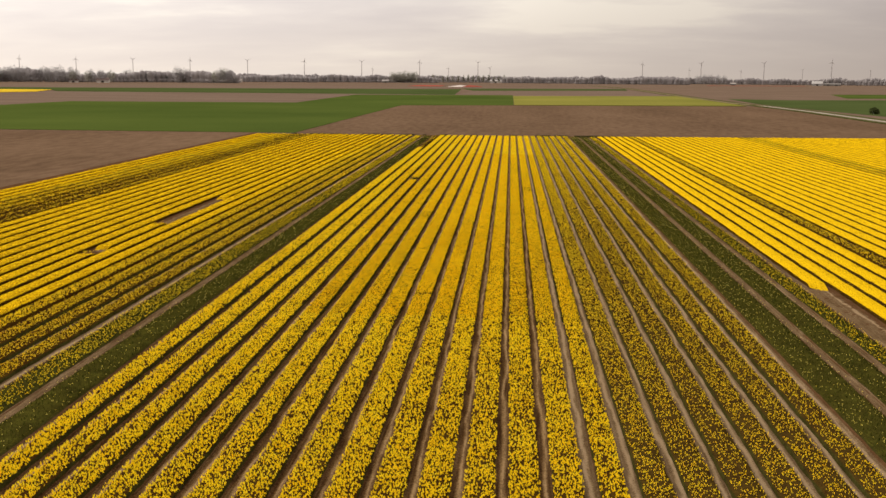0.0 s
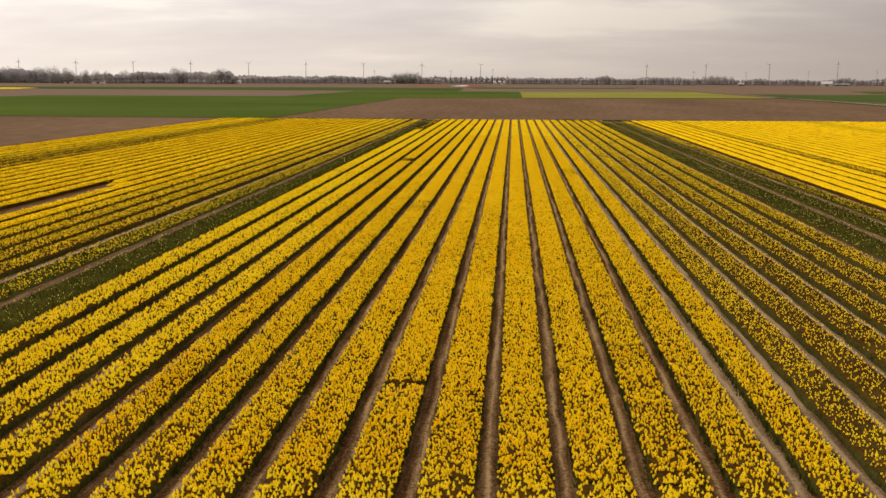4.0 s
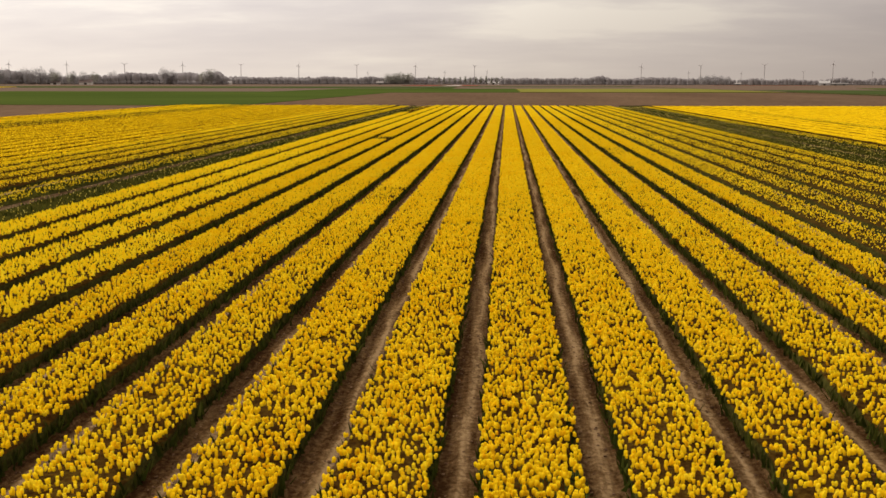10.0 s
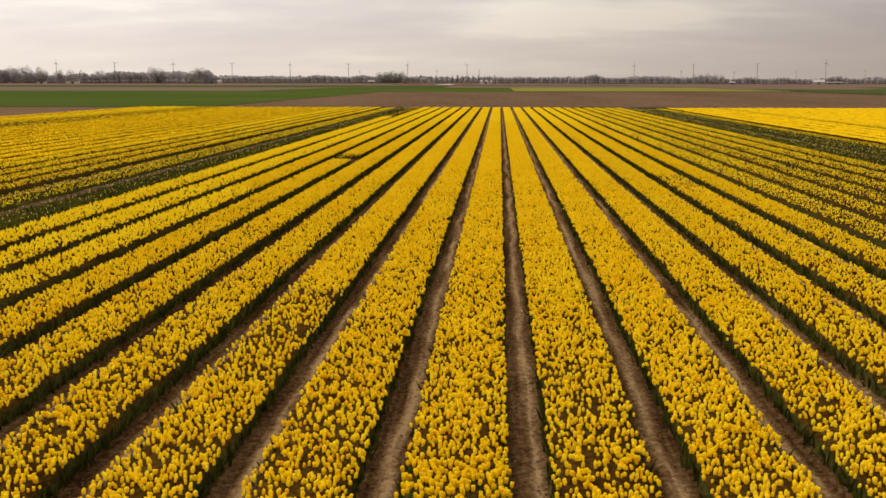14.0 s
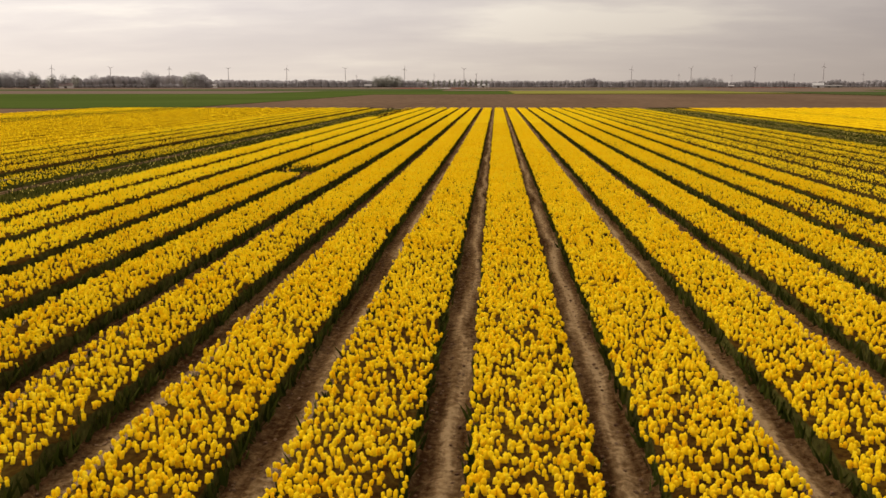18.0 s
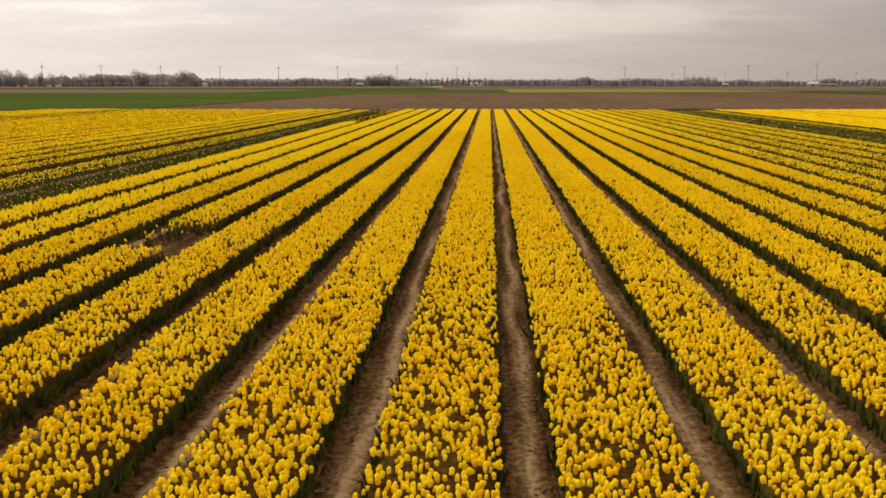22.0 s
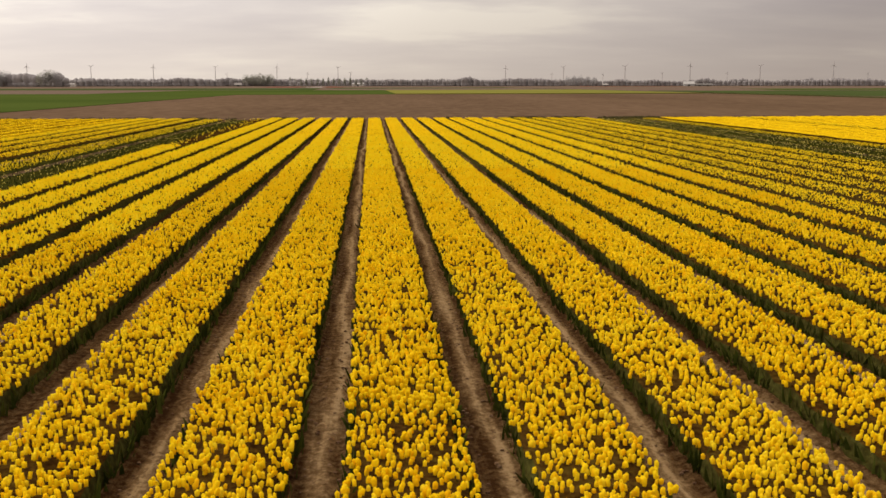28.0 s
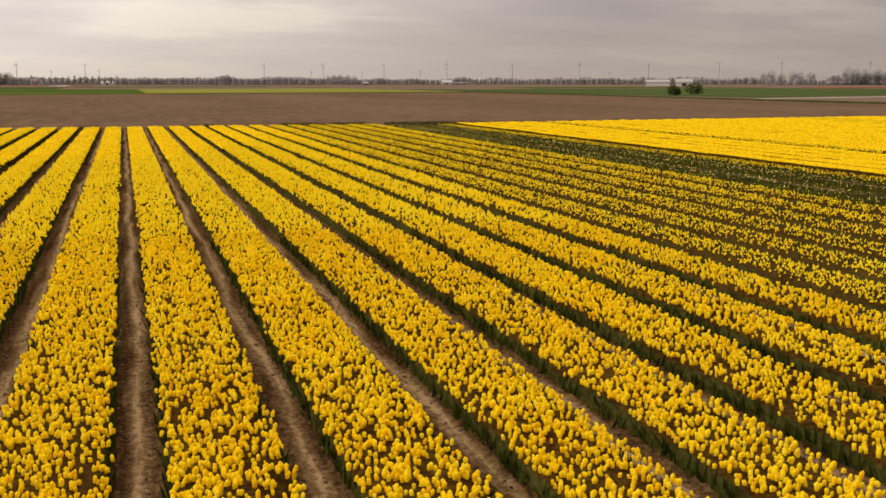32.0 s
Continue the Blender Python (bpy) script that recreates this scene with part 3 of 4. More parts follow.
def centre_bed(k):
    x, half = WIDE.get(k, (row_x(k) + PITCH / 2, 0.555 if k < 14 else 0.515 if k == 14 else 0.56))
    share = cover_at(k)
    label = "raised bed of dense yellow tulips in full bloom" if share > 0.85 else ("raised bed of thin yellow tulips showing green leaves" if share > 0.2 else "raised bed of green tulip leaves with few flowers")
    bed = bed_thing(x, FIELD_START, FIELD_END, label, "tulip beds", half)
    full = share > 0.85
    if full or k == 14:
        outer, inner = near_span(x, 7.8), near_span(x, 3.2)
        n0, n1 = outer or (FIELD_END, FIELD_END)
        far_from = max(n1, 210.0 if k < 10 else 210.0 + 3 * (k - 9)) if k > 3 else FIELD_END
        for y0, y1, m in ((FIELD_START, n0, False), (n0, n1, False), (n1, far_from, False), (far_from, FIELD_END, True)):
            if y1 - y0 > 1:
                part("foliage", np_mesh("foliage", *canopy(k, x, y0, y1, 0.4 if y0 == n0 else 0.9, 0.425 if m else 0.362, (0.54 if m else 0.497) * head_width(k) / 0.985, mass=m)), bed, "tulip leaf cover, partly coloured dark for shade between plants")
        wide = head_width(k)
        pieces = [heads(k, x, FIELD_START, min(n0, far_from), 112, CUP_FAR, 0.0335, wide)]
        if n1 > n0:
            i0, i1 = inner or (n1, n1)
            for y0, y1, form, per, size in ((n0, i0, CUP_MID, 178, 0.0226), (i0, i1, CUP_NEAR, 212, 0.0217), (i1, n1, CUP_MID, 178, 0.0226), (n1, far_from, CUP_FAR, 100, 0.0345)):
                if y1 - y0 > 0.5:
                    pieces.append(heads(k, x, y0, y1, per, form, size, wide))
            part("leaves", np_mesh("leaves", *blades(k, x, n0, n1, 52 if inner else 38, 0.95), [M_LEAF]), bed, "pointed green tulip leaves")
        else:
            part("leaves", np_mesh("leaves", *blades(k, x, 60, 225, 18, 0.8), [M_LEAF]), bed, "pointed green tulip leaves")
        part("blooms", np_mesh("blooms", *joined(pieces), [M_BLOOM], True), bed, "yellow tulip heads")
        if far_from < FIELD_END:
            part("blooms", np_mesh("blooms", *heads(k, x, far_from, FIELD_END, 84, CUP_FAR, 0.031, base=0.395), [M_BLOOM], True), bed, "yellow tulip heads")
    else:
        part("foliage", np_mesh("foliage", *canopy(k, x, FIELD_START, FIELD_END, 0.9, 0.25 if k in WIDE else 0.355, half - 0.12 if k in WIDE else half)), bed, "tulip leaf cover, partly coloured dark for shade between plants")
        part("blooms", np_mesh("blooms", *heads(k, x, FIELD_START, FIELD_END, (118 if k > 0 else 135 if share > 0.2 else 95) * half / 0.55, CUP_FAR, 0.0218 if share > 0.2 else 0.018, head_width(k) * half / 0.555, base=0.33 if k in WIDE else 0.402, tall=2.6), [M_BLOOM if share > 0.2 else M_BUD], True), bed, "yellow tulip heads")
        part("leaves", np_mesh("leaves", *blades(k, x, 30, 235, 70 if k in WIDE else 7, 0.0 if k in WIDE else 0.3, half - 0.2 if k in WIDE else half), [M_LEAF]), bed, "pointed green tulip leaves")
    return bed


def side_bed(x, k, share, y0, y1, heads_per_m=9):
    """A bed of the blocks to either side, seen from afar."""
    full = share > 0.85
    label = "raised bed of dense yellow tulips in full bloom" if full else ("raised bed of thin yellow tulips showing green leaves" if share > 0.2 else "raised bed of green tulip leaves with few flowers")
    bed = bed_thing(x, y0, y1, label, "tulip beds")
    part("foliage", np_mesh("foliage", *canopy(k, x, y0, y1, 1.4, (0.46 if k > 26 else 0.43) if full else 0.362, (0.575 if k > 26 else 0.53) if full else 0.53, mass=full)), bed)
    per = heads_per_m if full else 84
    form = CUP_FAR
    part("blooms", np_mesh("blooms", *heads(k, x, y0, y1, per, form, 0.030, 0.95, base=0.43 if k > 26 and full else 0.402), [M_BLOOM], True), bed, "yellow tulip heads")
    return bed


BEDS = {k: centre_bed(k) for k in range(-6, 24) if k != -3}
for k in range(-28, -6):
    side_bed(row_x(k) + PITCH / 2, k, cover_at(k), FIELD_START + 2, FIELD_END, 8)
RIGHT_START = 26.05
for j in range(64):
    side_bed(RIGHT_START + PITCH * j + PITCH / 2, 100 + j, cover_at(100 + j), FIELD_START, FIELD_END + j * 0.11, 3 if j < 24 else 1)


# crusted soil where plants are missing
def bare_ground(x0, x1, y0, y1, step, mat):
    xs, ys = np.arange(x0, x1 + step * 0.5, step), np.arange(y0, y1 + step * 0.5, step)
    gx, gy = np.meshgrid(xs, ys)
    gx, gy = gx + rng.normal(0, step * 0.2, gx.shape), gy + rng.normal(0, step * 0.2, gy.shape)
    gz = SOIL + 0.045 + rng.normal(0, 0.014, gx.shape)
    gz[[0, -1]] = SOIL - 0.01
    gz[:, [0, -1]] = SOIL - 0.01
    me = np_mesh("bare_patch", np.stack([gx, gy, gz], 2).reshape(-1, 3), grid_faces(len(ys), len(xs)), [mat], True)
    tagged(new("bare_patch", me), "bare crusted brown soil where tulips are missing", "soil", "", "structure")


for b, b0, b1 in BARE[:3]:
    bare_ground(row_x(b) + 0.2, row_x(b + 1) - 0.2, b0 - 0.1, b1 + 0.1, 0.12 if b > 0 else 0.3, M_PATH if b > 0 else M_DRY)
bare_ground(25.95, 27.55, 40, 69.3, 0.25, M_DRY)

# paths between the beds
def soil_path(x, spans, dry):
    """Trodden strip with a sunk wheel rut, a raised crust and clods."""
    ys = np.unique(np.round(np.concatenate([np.arange(y0, y1 + step * 0.5, step) for y0, y1, step in spans]), 3))
    off = np.array([-0.27, -0.22, -0.17, -0.11, -0.05, 0.0, 0.06, 0.12, 0.17, 0.22, 0.27])
    n = len(ys)
    prof = np.array([0.03, 0.012, -0.004, -0.010, 0.004, 0.010, 0.002, -0.010, -0.002, 0.014, 0.03])
    gz = SOIL + 0.018 + prof[None] + rng.normal(0, 0.008, (n, 11)) + 0.018 * (rng.random((n, 11)) > 0.94)
    step = np.gradient(ys)[:, None]
    v = np.stack([x + off[None] + rng.normal(0, 0.010, (n, 11)), ys[:, None] + rng.normal(0, 0.15, (n, 11)) * step, np.maximum(gz, SOIL + 0.004)], 2).reshape(-1, 3)
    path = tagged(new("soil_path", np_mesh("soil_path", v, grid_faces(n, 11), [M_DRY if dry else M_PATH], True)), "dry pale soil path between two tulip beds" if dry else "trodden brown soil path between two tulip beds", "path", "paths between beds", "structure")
    if len(spans) > 1:
        m = 1800
        across = rng.choice([-1, 1], m) * rng.uniform(0.03, 0.2, m)
        size = rng.uniform(0.008, 0.026, m)
        pos = np.stack([x + across, rng.uniform(56, 180, m), np.full(m, SOIL + 0.018)], 1)
        clods = scatter(*dome(4, [(1.0, 0.0, 0), (0.7, 0.7, 0.4)], 0.85), pos, np.stack([size, size * rng.uniform(0.6, 1.1, m)], 1), rng.random(m) * 6.28, rng.normal(0, 0.3, (m, 2)))
        tagged(part("clods", np_mesh("clods", *clods, [M_CLOD]), path, "small dry lumps of soil"), kind="stuff")
    return path


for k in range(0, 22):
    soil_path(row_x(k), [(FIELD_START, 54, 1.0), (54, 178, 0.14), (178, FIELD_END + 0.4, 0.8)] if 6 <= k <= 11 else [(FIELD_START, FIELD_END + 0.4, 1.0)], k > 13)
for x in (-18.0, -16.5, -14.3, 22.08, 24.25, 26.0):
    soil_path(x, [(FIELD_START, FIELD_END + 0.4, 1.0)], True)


# single tulips where the camera passes lowest
def tulip_forms(seed):
    """Meshes of one plant: stem, flower head and three leaves."""
    r = random.Random(seed)
    h = 0.262 + r.uniform(-0.02, 0.025)
    lean = (r.uniform(-0.03, 0.03), r.uniform(-0.03, 0.03))

    def ring(v, n, rad, z, cx, cy, wob=0.0):
        start = len(v)
        for i in range(n):
            a = 2 * math.pi * i / n
            q = rad * (1 + (wob if i % 2 else -wob))
            v.append((cx + q * math.cos(a), cy + q * math.sin(a), z + (0.006 if wob and i % 2 else 0)))
        return start

    def wall(f, a, b, n):
        f += [(a + i, a + (i + 1) % n, b + (i + 1) % n, b + i) for i in range(n)]

    v, f = [], []
    wall(f, ring(v, 4, 0.005, 0.0, 0, 0), ring(v, 4, 0.004, h, *lean), 4)
    stem = np_mesh("tulip", v, f, [M_STEM], True)
    v, f = [], []
    rings = [ring(v, 6, q, h + z, *lean, wob) for q, z, wob in ((0.009, 0.0, 0), (0.0200, 0.012, 0.03), (0.0222, 0.032, 0.05), (0.0195, 0.053, 0.09), (0.0125, 0.062, 0.12))]
    for a, b in zip(rings, rings[1:]):
        wall(f, a, b, 6)
    wall(f, rings[-1], ring(v, 6, 0.008, h + 0.042, *lean), 6)
    head = np_mesh("flower_head", v, f, [M_BLOOM], True)
    leaves = []
    for i in range(3):
        a = r.uniform(0, 6.28)
        c, d = math.cos(a), math.sin(a)
        v = []
        for rr, zz, ww in ((0.004, 0.01, 0.012), (0.035, 0.10, 0.026), (0.070, 0.16, 0.018), (0.10, 0.18, 0.002)):
            for side in (-1, 1):
                v.append((c * rr - d * ww * side, d * rr + c * ww * side, zz + r.uniform(0, 0.02)))
        leaves.append(np_mesh("leaf", v, [(2 * q, 2 * q + 1, 2 * q + 3, 2 * q + 2) for q in range(3)], [M_LEAF], True))
    return stem, head, leaves


def plant_tulip(i, bed, m):
    stem, head, leaves = TULIPS[i % 6]
    ob = part("tulip", stem, bed)
    ob.matrix_basis = m
    part("flower_head", head, ob)
    for leaf in leaves:
        part("leaf", leaf, ob)


TULIPS = [tulip_forms(i) for i in range(6)]
hero = random.Random(3)
for b, y_from, y_to in SINGLE:
    hx = row_x(b) + PITCH / 2
    for i in range(234):
        plant_tulip(i, BEDS[b], pose(hx + hero.uniform(-0.52, 0.52), hero.uniform(y_from, y_to), SOIL + 0.015, hero.gauss(0, 5), hero.gauss(0, 5), hero.uniform(0, 360)) @ Matrix.Scale(hero.uniform(0.94, 1.04), 4))

# leftover plants in the bare place of bed 3
px = row_x(3) + PITCH / 2
for i in range(34):
    u = hero.random() ** 1.4
    plant_tulip(i, BEDS[3], pose(px + hero.uniform(-0.5, 0.42 - 0.6 * u), 140.9 - 2.6 * u, SOIL + 0.02, hero.gauss(0, 16), hero.gauss(0, 16), hero.uniform(0, 360)) @ Matrix.Scale(hero.uniform(0.8, 1.05), 4))


# ---------------------------------------------------------------- verges at the field's end
def verge(name, x0, x1, y0, y1, count, label, z=0.0):
    n = count
    py = rng.uniform(y0, y1, n)
    px = rng.uniform(x0, x1, n)
    py, px = [q[soft_noise(px + 60, 77, 2.3) + 0.5 * soft_noise(px + 60, 78, 0.7) > 0.6] for q in (py, px)]
    n = len(py)
    pos = np.stack([px, py, np.full(n, z)], 1)
    s = np.stack([rng.uniform(0.08, 0.22, n), rng.uniform(0.10, 0.38, n)], 1)
    v, f = scatter(BLADE[0], BLADE[1], pos, s, rng.random(n) * 6.28, rng.normal(0, 0.3, (n, 2)))
    return tagged(new(name, np_mesh(name, v, f, [M_WEED])), label, "grass", kind="stuff")


sheet("headland_verge", -46, 122, 244.9, 249.4, 0.11, M_VERGE, "narrow weedy strip at the end of the tulip beds", "verge", skirt=0.1)
verge("weeds", -46, 122, 245.0, 249.2, 12000, "tufts of weeds along the field end", 0.10)
verge("weeds", 12, 27, 244.2, 249.2, 4600, "tall weeds at the green strip's end", 0.10)
verge("weeds", -13, -5, 244.5, 249.2, 900, "tufts of weeds on the green strip's end", 0.10)
verge("ditch_grass", 124, 127.5, 120, 350, 6000, "rough grass along the farm road", 0.06)


# ---------------------------------------------------------------- trees
def flakes(n, centre, radii, size, r):
    """Many small leaf or twig clumps in an uneven crown."""
    d = r.normal(0, 1, (n, 3))
    d /= np.linalg.norm(d, axis=1)[:, None]
    rad = r.random(n) ** 0.35
    lump = 1 + 0.14 * np.sin(d[:, 0] * 5 + d[:, 2] * 4 + r.uniform(0, 6)) * np.cos(d[:, 1] * 4 + 1)
    c = np.asarray(centre) + d * np.asarray(radii) * (rad * lump)[:, None]
    a = r.normal(0, 1, (n, 3))
    b = r.normal(0, 1, (n, 3))
    a = a / np.linalg.norm(a, axis=1)[:, None] * (size * r.uniform(0.5, 1.1, n))[:, None]
    b = b / np.linalg.norm(b, axis=1)[:, None] * (size * r.uniform(0.5, 1.1, n))[:, None]
    v = np.stack([c - a, c + b, c + a, c - b], 1).reshape(-1, 3)
    f = np.arange(n * 4).reshape(-1, 4)
    return v, f


def limb(p0, p1, r0, r1, sides=5):
    p0, p1 = np.asarray(p0, float), np.asarray(p1, float)
    a = np.arange(sides) * 2 * math.pi / sides
    ring = np.stack([np.cos(a), np.sin(a), np.zeros(sides)], 1)
    v = np.concatenate([p0 + ring * r0, p1 + ring * r1])
    i = np.arange(sides)
    f = np.stack([i, (i + 1) % sides, sides + (i + 1) % sides, sides + i], 1)
    return v, f


def tree(kind, height, seed, mat):
    r = np.random.default_rng(seed)
    root = tagged(new("tree"), "", "tree", "trees on the horizon")
    wide = {"broad": 0.36, "tall": 0.15, "oval": 0.25}[kind]
    low = {"broad": 0.06, "tall": 0.06, "oval": 0.05}[kind]
    trunk = [limb((0, 0, 0), (0, 0, height * 0.55), height * 0.022, height * 0.012)]
    for i in range(7):
        a, z = r.uniform(0, 6.28), height * r.uniform(low + 0.08, 0.6)
        q = height * wide * r.uniform(0.5, 0.8)
        trunk.append(limb((0, 0, z), (q * math.cos(a), q * math.sin(a), z + height * r.uniform(0.12, 0.3)), height * 0.010, height * 0.003, 4))
    part("trunk", np_mesh("trunk", *joined(trunk), [M_BARK]), root)
    mid = height * (1 + low) / 2
    full = (height * wide, height * wide, height * (1 - low) / 2)
    crowns = [flakes(1000, (0, 0, mid), full, height * 0.026, r)]
    for i in range(6):
        a = r.uniform(0, 6.28)
        q = height * wide * 0.62
        crowns.append(flakes(80, (q * math.cos(a), q * math.sin(a), mid + height * r.uniform(-0.2, 0.22)), (height * 0.12,) * 3, height * 0.026, r))
    part("crown", np_mesh("crown", *joined(crowns), [mat]), root)
    return root


PROTO = {
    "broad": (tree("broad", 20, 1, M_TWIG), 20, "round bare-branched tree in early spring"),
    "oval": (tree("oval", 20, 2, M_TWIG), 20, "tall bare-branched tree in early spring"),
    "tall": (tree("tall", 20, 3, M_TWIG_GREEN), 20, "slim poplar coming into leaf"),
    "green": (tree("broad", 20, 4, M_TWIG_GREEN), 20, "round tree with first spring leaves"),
}
used = set()


def plant(kind, x, y, height, turn):
    ob, h, label = PROTO[kind]
    m = pose(x, y, -0.05, 0, 0, turn)
    if kind not in used:
        used.add(kind)
        ob.matrix_basis = m
        t = ob
    else:
        t = copy_thing(ob, m)
    t.scale = (height / h,) * 3
    tagged(t, label)


tr = random.Random(11)


def tree_row(kind, x0, y0, x1, y1, count, height, spread=6):
    for i in range(count):
        u = (i + 0.5) / count
        plant(kind if kind != "mixed" else tr.choice(["broad", "oval", "green", "broad"]), x0 + (x1 - x0) * u + tr.uniform(-1, 1) * spread * 0.4, y0 + (y1 - y0) * u + tr.uniform(-1, 1) * spread,
              height * tr.uniform(0.88, 1.08), tr.uniform(0, 360))


tree_row("mixed", -890, 1680, -745, 1745, 16, 28, 14)
tree_row("mixed", -755, 1741, -682, 1771, 7, 23, 10)
tree_row("mixed", -700, 1864, -613, 1902, 7, 22, 10)
tree_row("broad", -598, 1854, -571, 1863, 3, 27, 4)
tree_row("mixed", -505, 1778, -472, 1787, 5, 25, 5)
tree_row("green", -255, 2285, -198, 2291, 6, 25, 5)
tree_row("tall", -182, 2434, -5, 2440, 15, 19, 2)
tree_row("broad", 445, 2560, 525, 2547, 5, 24, 6)
tree_row("mixed", 945, 1575, 1013, 1527, 6, 21, 6)
tree_row("mixed", 978, 1428, 1068, 1353, 8, 24, 10)


def lump(centre, radii, r):
    """The close twigs of one crown as an uneven rounded mass."""
    seg, rows = 6, (-0.7, 0.0, 0.5, 0.82, 0.97)
    v = []
    for q in rows:
        w = math.sqrt(1 - q * q)
        for i in range(seg):
            a, k = 2 * math.pi * (i + 0.4 * r.random()) / seg, r.uniform(0.82, 1.04)
            v.append((centre[0] + radii[0] * w * k * math.cos(a), centre[1] + radii[1] * w * k * math.sin(a), centre[2] + radii[2] * q * r.uniform(0.92, 1.05)))
    f = [(j * seg + i, j * seg + (i + 1) % seg, (j + 1) * seg + (i + 1) % seg, (j + 1) * seg + i) for j in range(len(rows) - 1) for i in range(seg)]
    t = (len(rows) - 1) * seg
    f += [(t, t + 1, t + 2, t + 3), (t, t + 3, t + 4, t + 5)]
    return np.array(v), np.array(f)


def woodland(x0, y0, x1, y1, height, depth=22):
    """A belt of far trees with no single one to be told apart."""
    length = math.hypot(x1 - x0, y1 - y0)
    n = max(4, int(length / (5.0 if y0 > 2340 or abs(x0) > 1090 else 3.4)))
    r = np.random.default_rng(int(abs(x0) + y0))
    wave = r.random(int(length / 26) + 3)
    vs = []
    for i in range(n):
        u = (i + r.random()) / n
        swell = np.interp(u * length / 26, np.arange(len(wave)), wave) * min(1.0, 0.25 + 6 * u, 0.25 + 6 * (1 - u))
        h = height * (0.62 + 0.42 * swell) * r.uniform(0.92, 1.04)
        cx, cy = x0 + (x1 - x0) * u, y0 + (y1 - y0) * u + r.uniform(0, depth)
        crown, skirt = ((cx, cy, h * 0.58), (h * 0.34, h * 0.26, h * 0.41)), ((cx, cy, h * 0.2), (h * 0.42, h * 0.2, h * 0.24))
        vs += [lump(*crown, r), lump(*skirt, r), flakes(30, *crown, h * 0.034, r), flakes(24, crown[0], tuple(q * 1.08 for q in crown[1]), h * 0.024, r)]
        vs.append(limb((cx, cy, -0.1), (cx, cy, h * 0.5), h * 0.02, h * 0.01, 4))
    return tagged(new("woodland", np_mesh("woodland", *joined(vs), [M_WOOD], True)), "distant belt of bare trees in hazed grey-brown", "woods", kind="stuff")


BELTS = [(-1100, 1600, -745, 1755, 24), (-755, 1755, -598, 1900, 22), (-598, 1870, -470, 1795, 22), (-575, 2140, -400, 2165, 16), (-420, 2275, -155, 2300, 18), (-180, 2560, 20, 2560, 13),
         (-15, 2410, 145, 2405, 18), (148, 2300, 385, 2272, 21), (380, 2600, 530, 2560, 18), (528, 2580, 720, 2530, 17), (714, 2520, 905, 2450, 18), (905, 2480, 1130, 2270, 16),
         (905, 2280, 1070, 2200, 17), (1060, 2100, 1240, 1990, 16), (1010, 1640, 1110, 1560, 13), (990, 1450, 1300, 1150, 19), (-1300, 2350, -420, 2660, 21), (-420, 2660, 720, 2680, 19), (720, 2680, 1500, 2300, 19), (978, 1440, 1068, 1365, 22), (-1700, 1100, -1100, 1600, 18), (1300, 1150, 1700, 600, 18)]
for b in BELTS:
    woodland(*b)


# ---------------------------------------------------------------- bushes by the road
def bush(x, y, height, seed):
    r = np.random.default_rng(seed)
    root = tagged(new("bush"), "dark green rounded bush beside the farm road", "bush", "bushes by the road")
    part("stems", np_mesh("stems", *joined([limb((0, 0, 0), (r.uniform(-1, 1), r.uniform(-1, 1), height * 0.6), 0.12, 0.04) for i in range(5)]), [M_BARK]), root)
    part("crown", np_mesh("crown", *joined([flakes(420, (0, 0, height * 0.52), (height * 0.7, height * 0.62, height * 0.48), 0.3, r), flakes(120, (height * 0.4, 0, height * 0.4), (height * 0.4, height * 0.4, height * 0.38), 0.34, r)]), [M_BUSH]), root)
    root.matrix_basis = pose(x, y, -0.03)


bush(153.1, 434, 2.9, 5)
bush(164.4, 442, 3.8, 6)


# ---------------------------------------------------------------- farm buildings
def box_part(name, parent, x0, x1, y0, y1, z0, z1, mat, label=""):
    bm = bmesh.new()
    bmesh.ops.create_cube(bm, size=1)
    bmesh.ops.scale(bm, vec=(x1 - x0, y1 - y0, z1 - z0), verts=bm.verts)
    bmesh.ops.translate(bm, vec=((x0 + x1) / 2, (y0 + y1) / 2, (z0 + z1) / 2), verts=bm.verts)
    bmesh.ops.bevel(bm, geom=bm.edges[:], offset=0.03, segments=1, affect="EDGES")
    me = bpy.data.meshes.new(name)
    bm.to_mesh(me)
    bm.free()
    me.materials.append(mat)
    return part(name, me, parent, label)


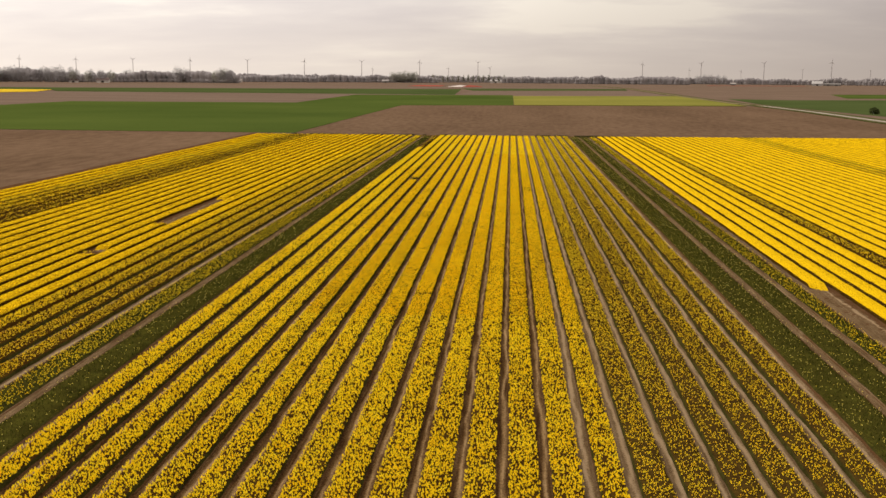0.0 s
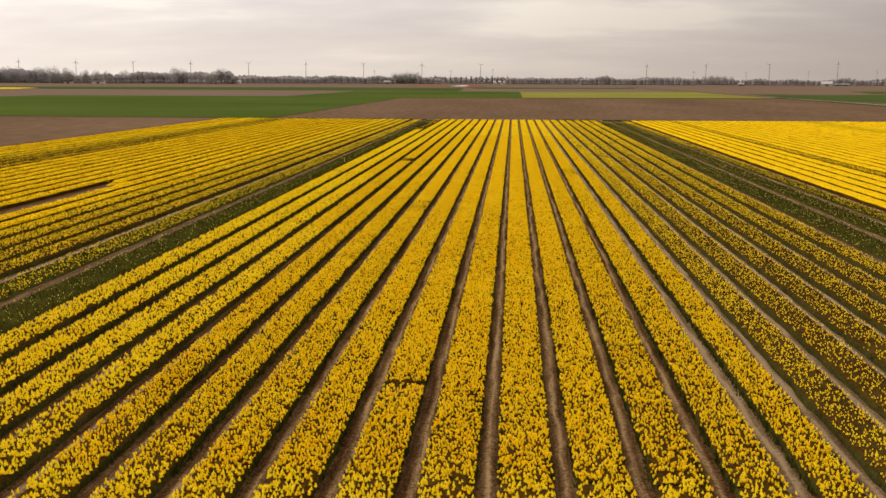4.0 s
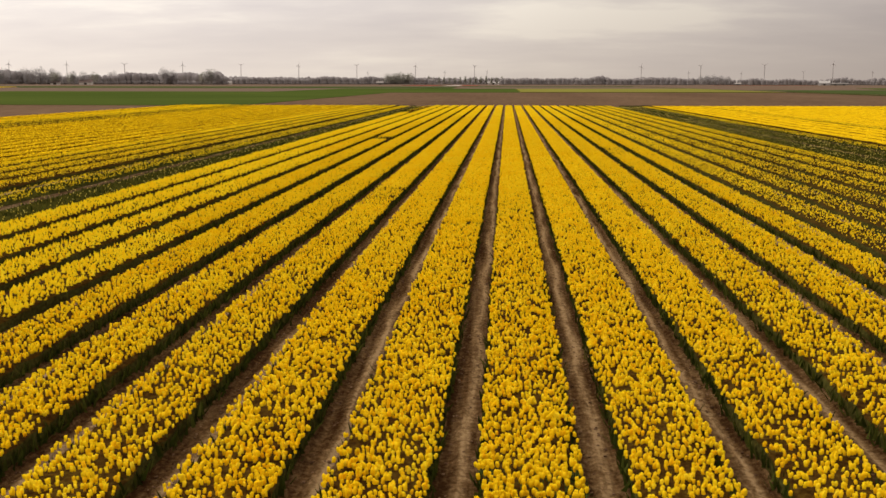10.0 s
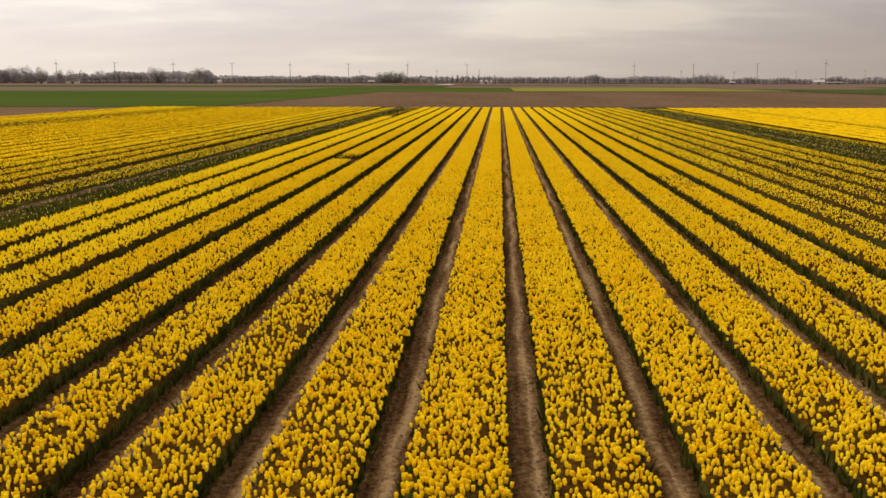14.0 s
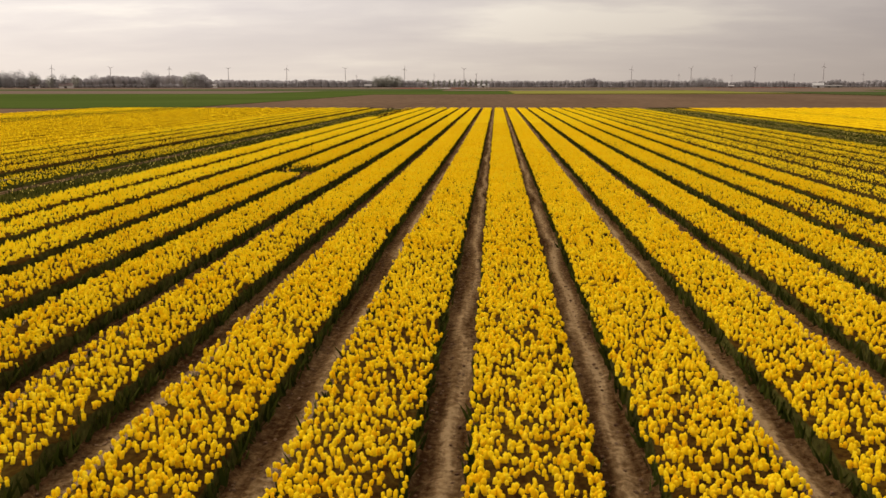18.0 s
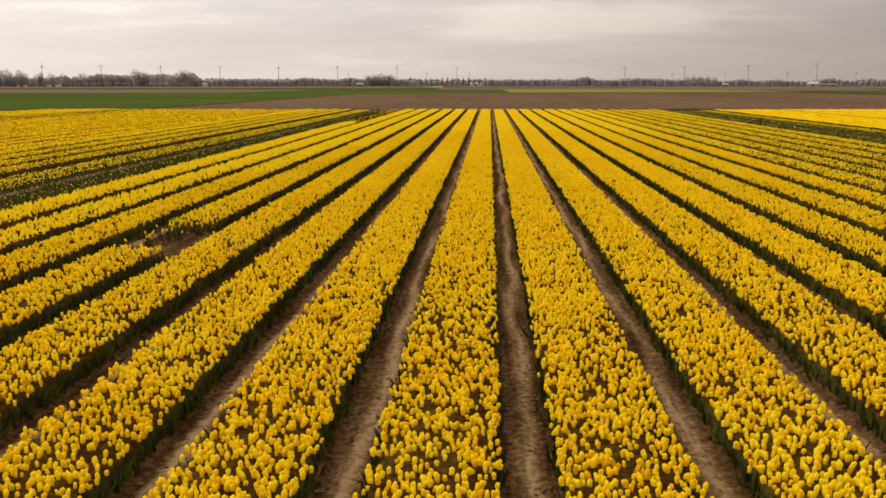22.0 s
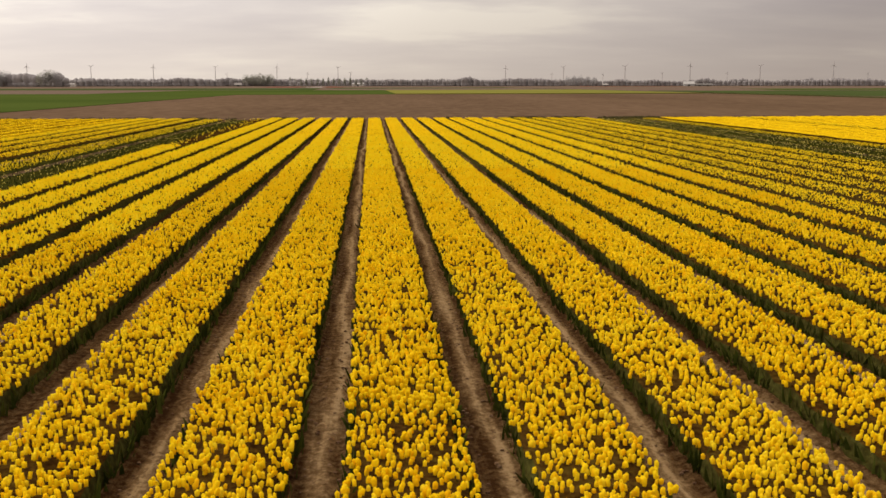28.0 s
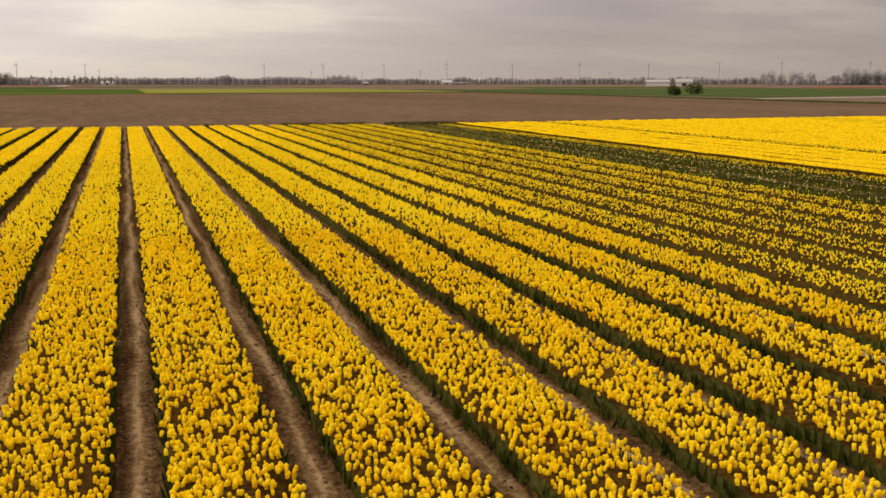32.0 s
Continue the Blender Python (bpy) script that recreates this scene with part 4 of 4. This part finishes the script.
def barn(x, y, turn, length, depth, eaves, ridge, wall_mat, roof_mat, label, doors=2):
    root = tagged(new("barn"), label, "barn", "farm buildings")
    root.matrix_basis = pose(x, y, -0.02, 0, 0, turn)
    hl, hd = length / 2, depth / 2
    v = [(-hl, -hd, 0), (hl, -hd, 0), (hl, hd, 0), (-hl, hd, 0), (-hl, -hd, eaves), (hl, -hd, eaves), (hl, hd, eaves), (-hl, hd, eaves), (-hl, 0, ridge), (hl, 0, ridge)]
    me = bpy.data.meshes.new("wall")
    me.from_pydata(v, [], [(0, 1, 5, 4), (1, 2, 6, 9, 5), (2, 3, 7, 6), (3, 0, 4, 8, 7)])
    me.materials.append(wall_mat)
    part("wall", me, root)
    o, t = 0.5, 0.25
    drop = (ridge - eaves) / hd * o
    for s in (-1, 1):
        a, b = (s * (hd + o), eaves - drop), (0, ridge)
        q = [(-hl - o, a[0], a[1]), (hl + o, a[0], a[1]), (hl + o, b[0], b[1]), (-hl - o, b[0], b[1])]
        me = bpy.data.meshes.new("roof")
        me.from_pydata(q + [(p[0], p[1], p[2] + t) for p in q], [], [(0, 1, 2, 3), (7, 6, 5, 4), (0, 4, 5, 1), (1, 5, 6, 2), (2, 6, 7, 3), (3, 7, 4, 0)])
        me.materials.append(roof_mat)
        part("roof", me, root)
    for i in range(doors):
        cx = -hl + length * (i + 0.5) / doors
        box_part("door", root, cx - 2.2, cx + 2.2, -hd - 0.12, -hd + 0.1, 0.02, eaves * 0.75, M_DARKDOOR, "dark sliding barn door")
    return root


barn(667, 2318, -14, 22, 16, 4.5, 9.5, M_WHITE, M_WHITE, "white round-shouldered farm shed far off", 1)
barn(702, 2330, -14, 34, 14, 3.0, 5.0, M_GREYSHED, M_GREYSHED, "long low grey barn far off", 2)
barn(542, 1158, -30, 24, 16, 4.2, 6.6, M_BARNWALL, M_BARNROOF, "large pale barn behind the bushes", 0)
barn(565, 1144, -30, 17, 14, 4.2, 7.4, M_BARNWALL, M_BARNROOF, "large pale barn with dark side", 1)
barn(-690, 1755, 10, 20, 11, 4.0, 8.0, M_BARNWALL, M_REDROOF, "farmhouse with a red roof among trees", 1)
barn(-735, 1740, 10, 14, 9, 3.2, 6.0, M_BARNWALL, M_REDROOF, "small farm shed with a red roof", 1)
barn(-560, 2105, 5, 40, 14, 4.0, 6.5, M_BARNWALL, M_BARNROOF, "long pale shed at the wood's edge", 1)
barn(-265, 2260, 5, 14, 9, 3.5, 7.0, M_GREYSHED, M_BARNROOF, "small grey house before the wood", 1)
barn(-30, 2470, 0, 26, 12, 4.5, 6.5, M_BARNWALL, M_WHITE, "white shed beside the poplar row", 1)
barn(480, 2280, -10, 12, 9, 2.8, 5.0, M_GREYSHED, M_BARNROOF, "small white house far off", 1)


# ---------------------------------------------------------------- wind turbines
def turbine_parts():
    root = tagged(new("wind_turbine"), "slender grey three-bladed wind turbine on the horizon", "wind turbine", "wind turbines")
    part("tower", np_mesh("tower", *limb((0, 0, 0), (0, 0, 76), 1.6, 0.95, 10), [M_TURBINE]), root)
    box_part("nacelle", root, -1.5, 1.5, -3.5, 5.0, 75.5, 78.6, M_TURBINE)
    hub = part("hub", np_mesh("hub", *cup(8, [(1.5, 1.0), (1.4, 2.4)], 2.6), [M_TURBINE]), root)
    hub.matrix_basis = pose(0, -3.2, 77, 90)
    prof = [(1.0, 0.6), (3.4, 0.85), (7, 0.65), (11.5, 0.42), (15, 0.2)]
    v = [(s * w, y, z) for z, w in prof for y in (-0.22, 0.22) for s in (-1, 1)]
    f = []
    for i in range(len(prof) - 1):
        a, b = 4 * i, 4 * (i + 1)
        for p, q in ((0, 1), (1, 3), (3, 2), (2, 0)):
            f.append((a + p, a + q, b + q, b + p))
    me = np_mesh("blade", np.array(v), np.array(f), [M_TURBINE])
    for i in range(3):
        part("blade", me, hub).matrix_basis = pose(0, 0, 1.4, -90) @ pose(0, 0, 0, 0, 120 * i)
    return root


TURBINE = turbine_parts()
R_T = 4820
# bearing from the rows' line (degrees), size, rotor turn
TURBINES = [(-26.0, 1.0, 12), (-23.25, 1.0, 5), (-20.4, 1.0, 65), (-17.45, 1.0, 3), (-14.41, 1.0, 60), (-11.34, 1.0, 10), (-8.2, 1.0, 57), (-5.0, 1.0, 8), (-1.77, 0.98, 63),
            (7.22, 0.97, 10), (10.32, 1.0, 44), (13.56, 1.02, 52), (16.92, 1.08, 8), (20.43, 1.03, 60), (23.98, 1.05, 5), (27.61, 1.06, 30), (31.22, 1.06, 50), (34.3, 1.1, 15), (38.5, 1.08, 33), (42.5, 1.08, 12),
            (-7.6, 0.62, 20), (-3.4, 0.66, 10), (-1.1, 0.7, 40), (9.7, 0.65, 0), (12.4, 0.6, 30), (15.5, 0.66, 50), (18.8, 0.66, 20), (25.6, 0.6, 15)]
for i, (b, s, turn) in enumerate(TURBINES):
    m = pose(R_T * math.sin(radians(b)), 85 + R_T * math.cos(radians(b)), -0.1, 0, 0, -b)
    t = TURBINE if i == 0 else copy_thing(TURBINE, m)
    t.matrix_basis = m
    t.scale = (s, s, s * 1.04)
    for c in t.children:
        if c.name.startswith("hub"):
            c.matrix_basis = pose(0, -3.2, 77, 0, turn) @ pose(0, 0, 0, 90)
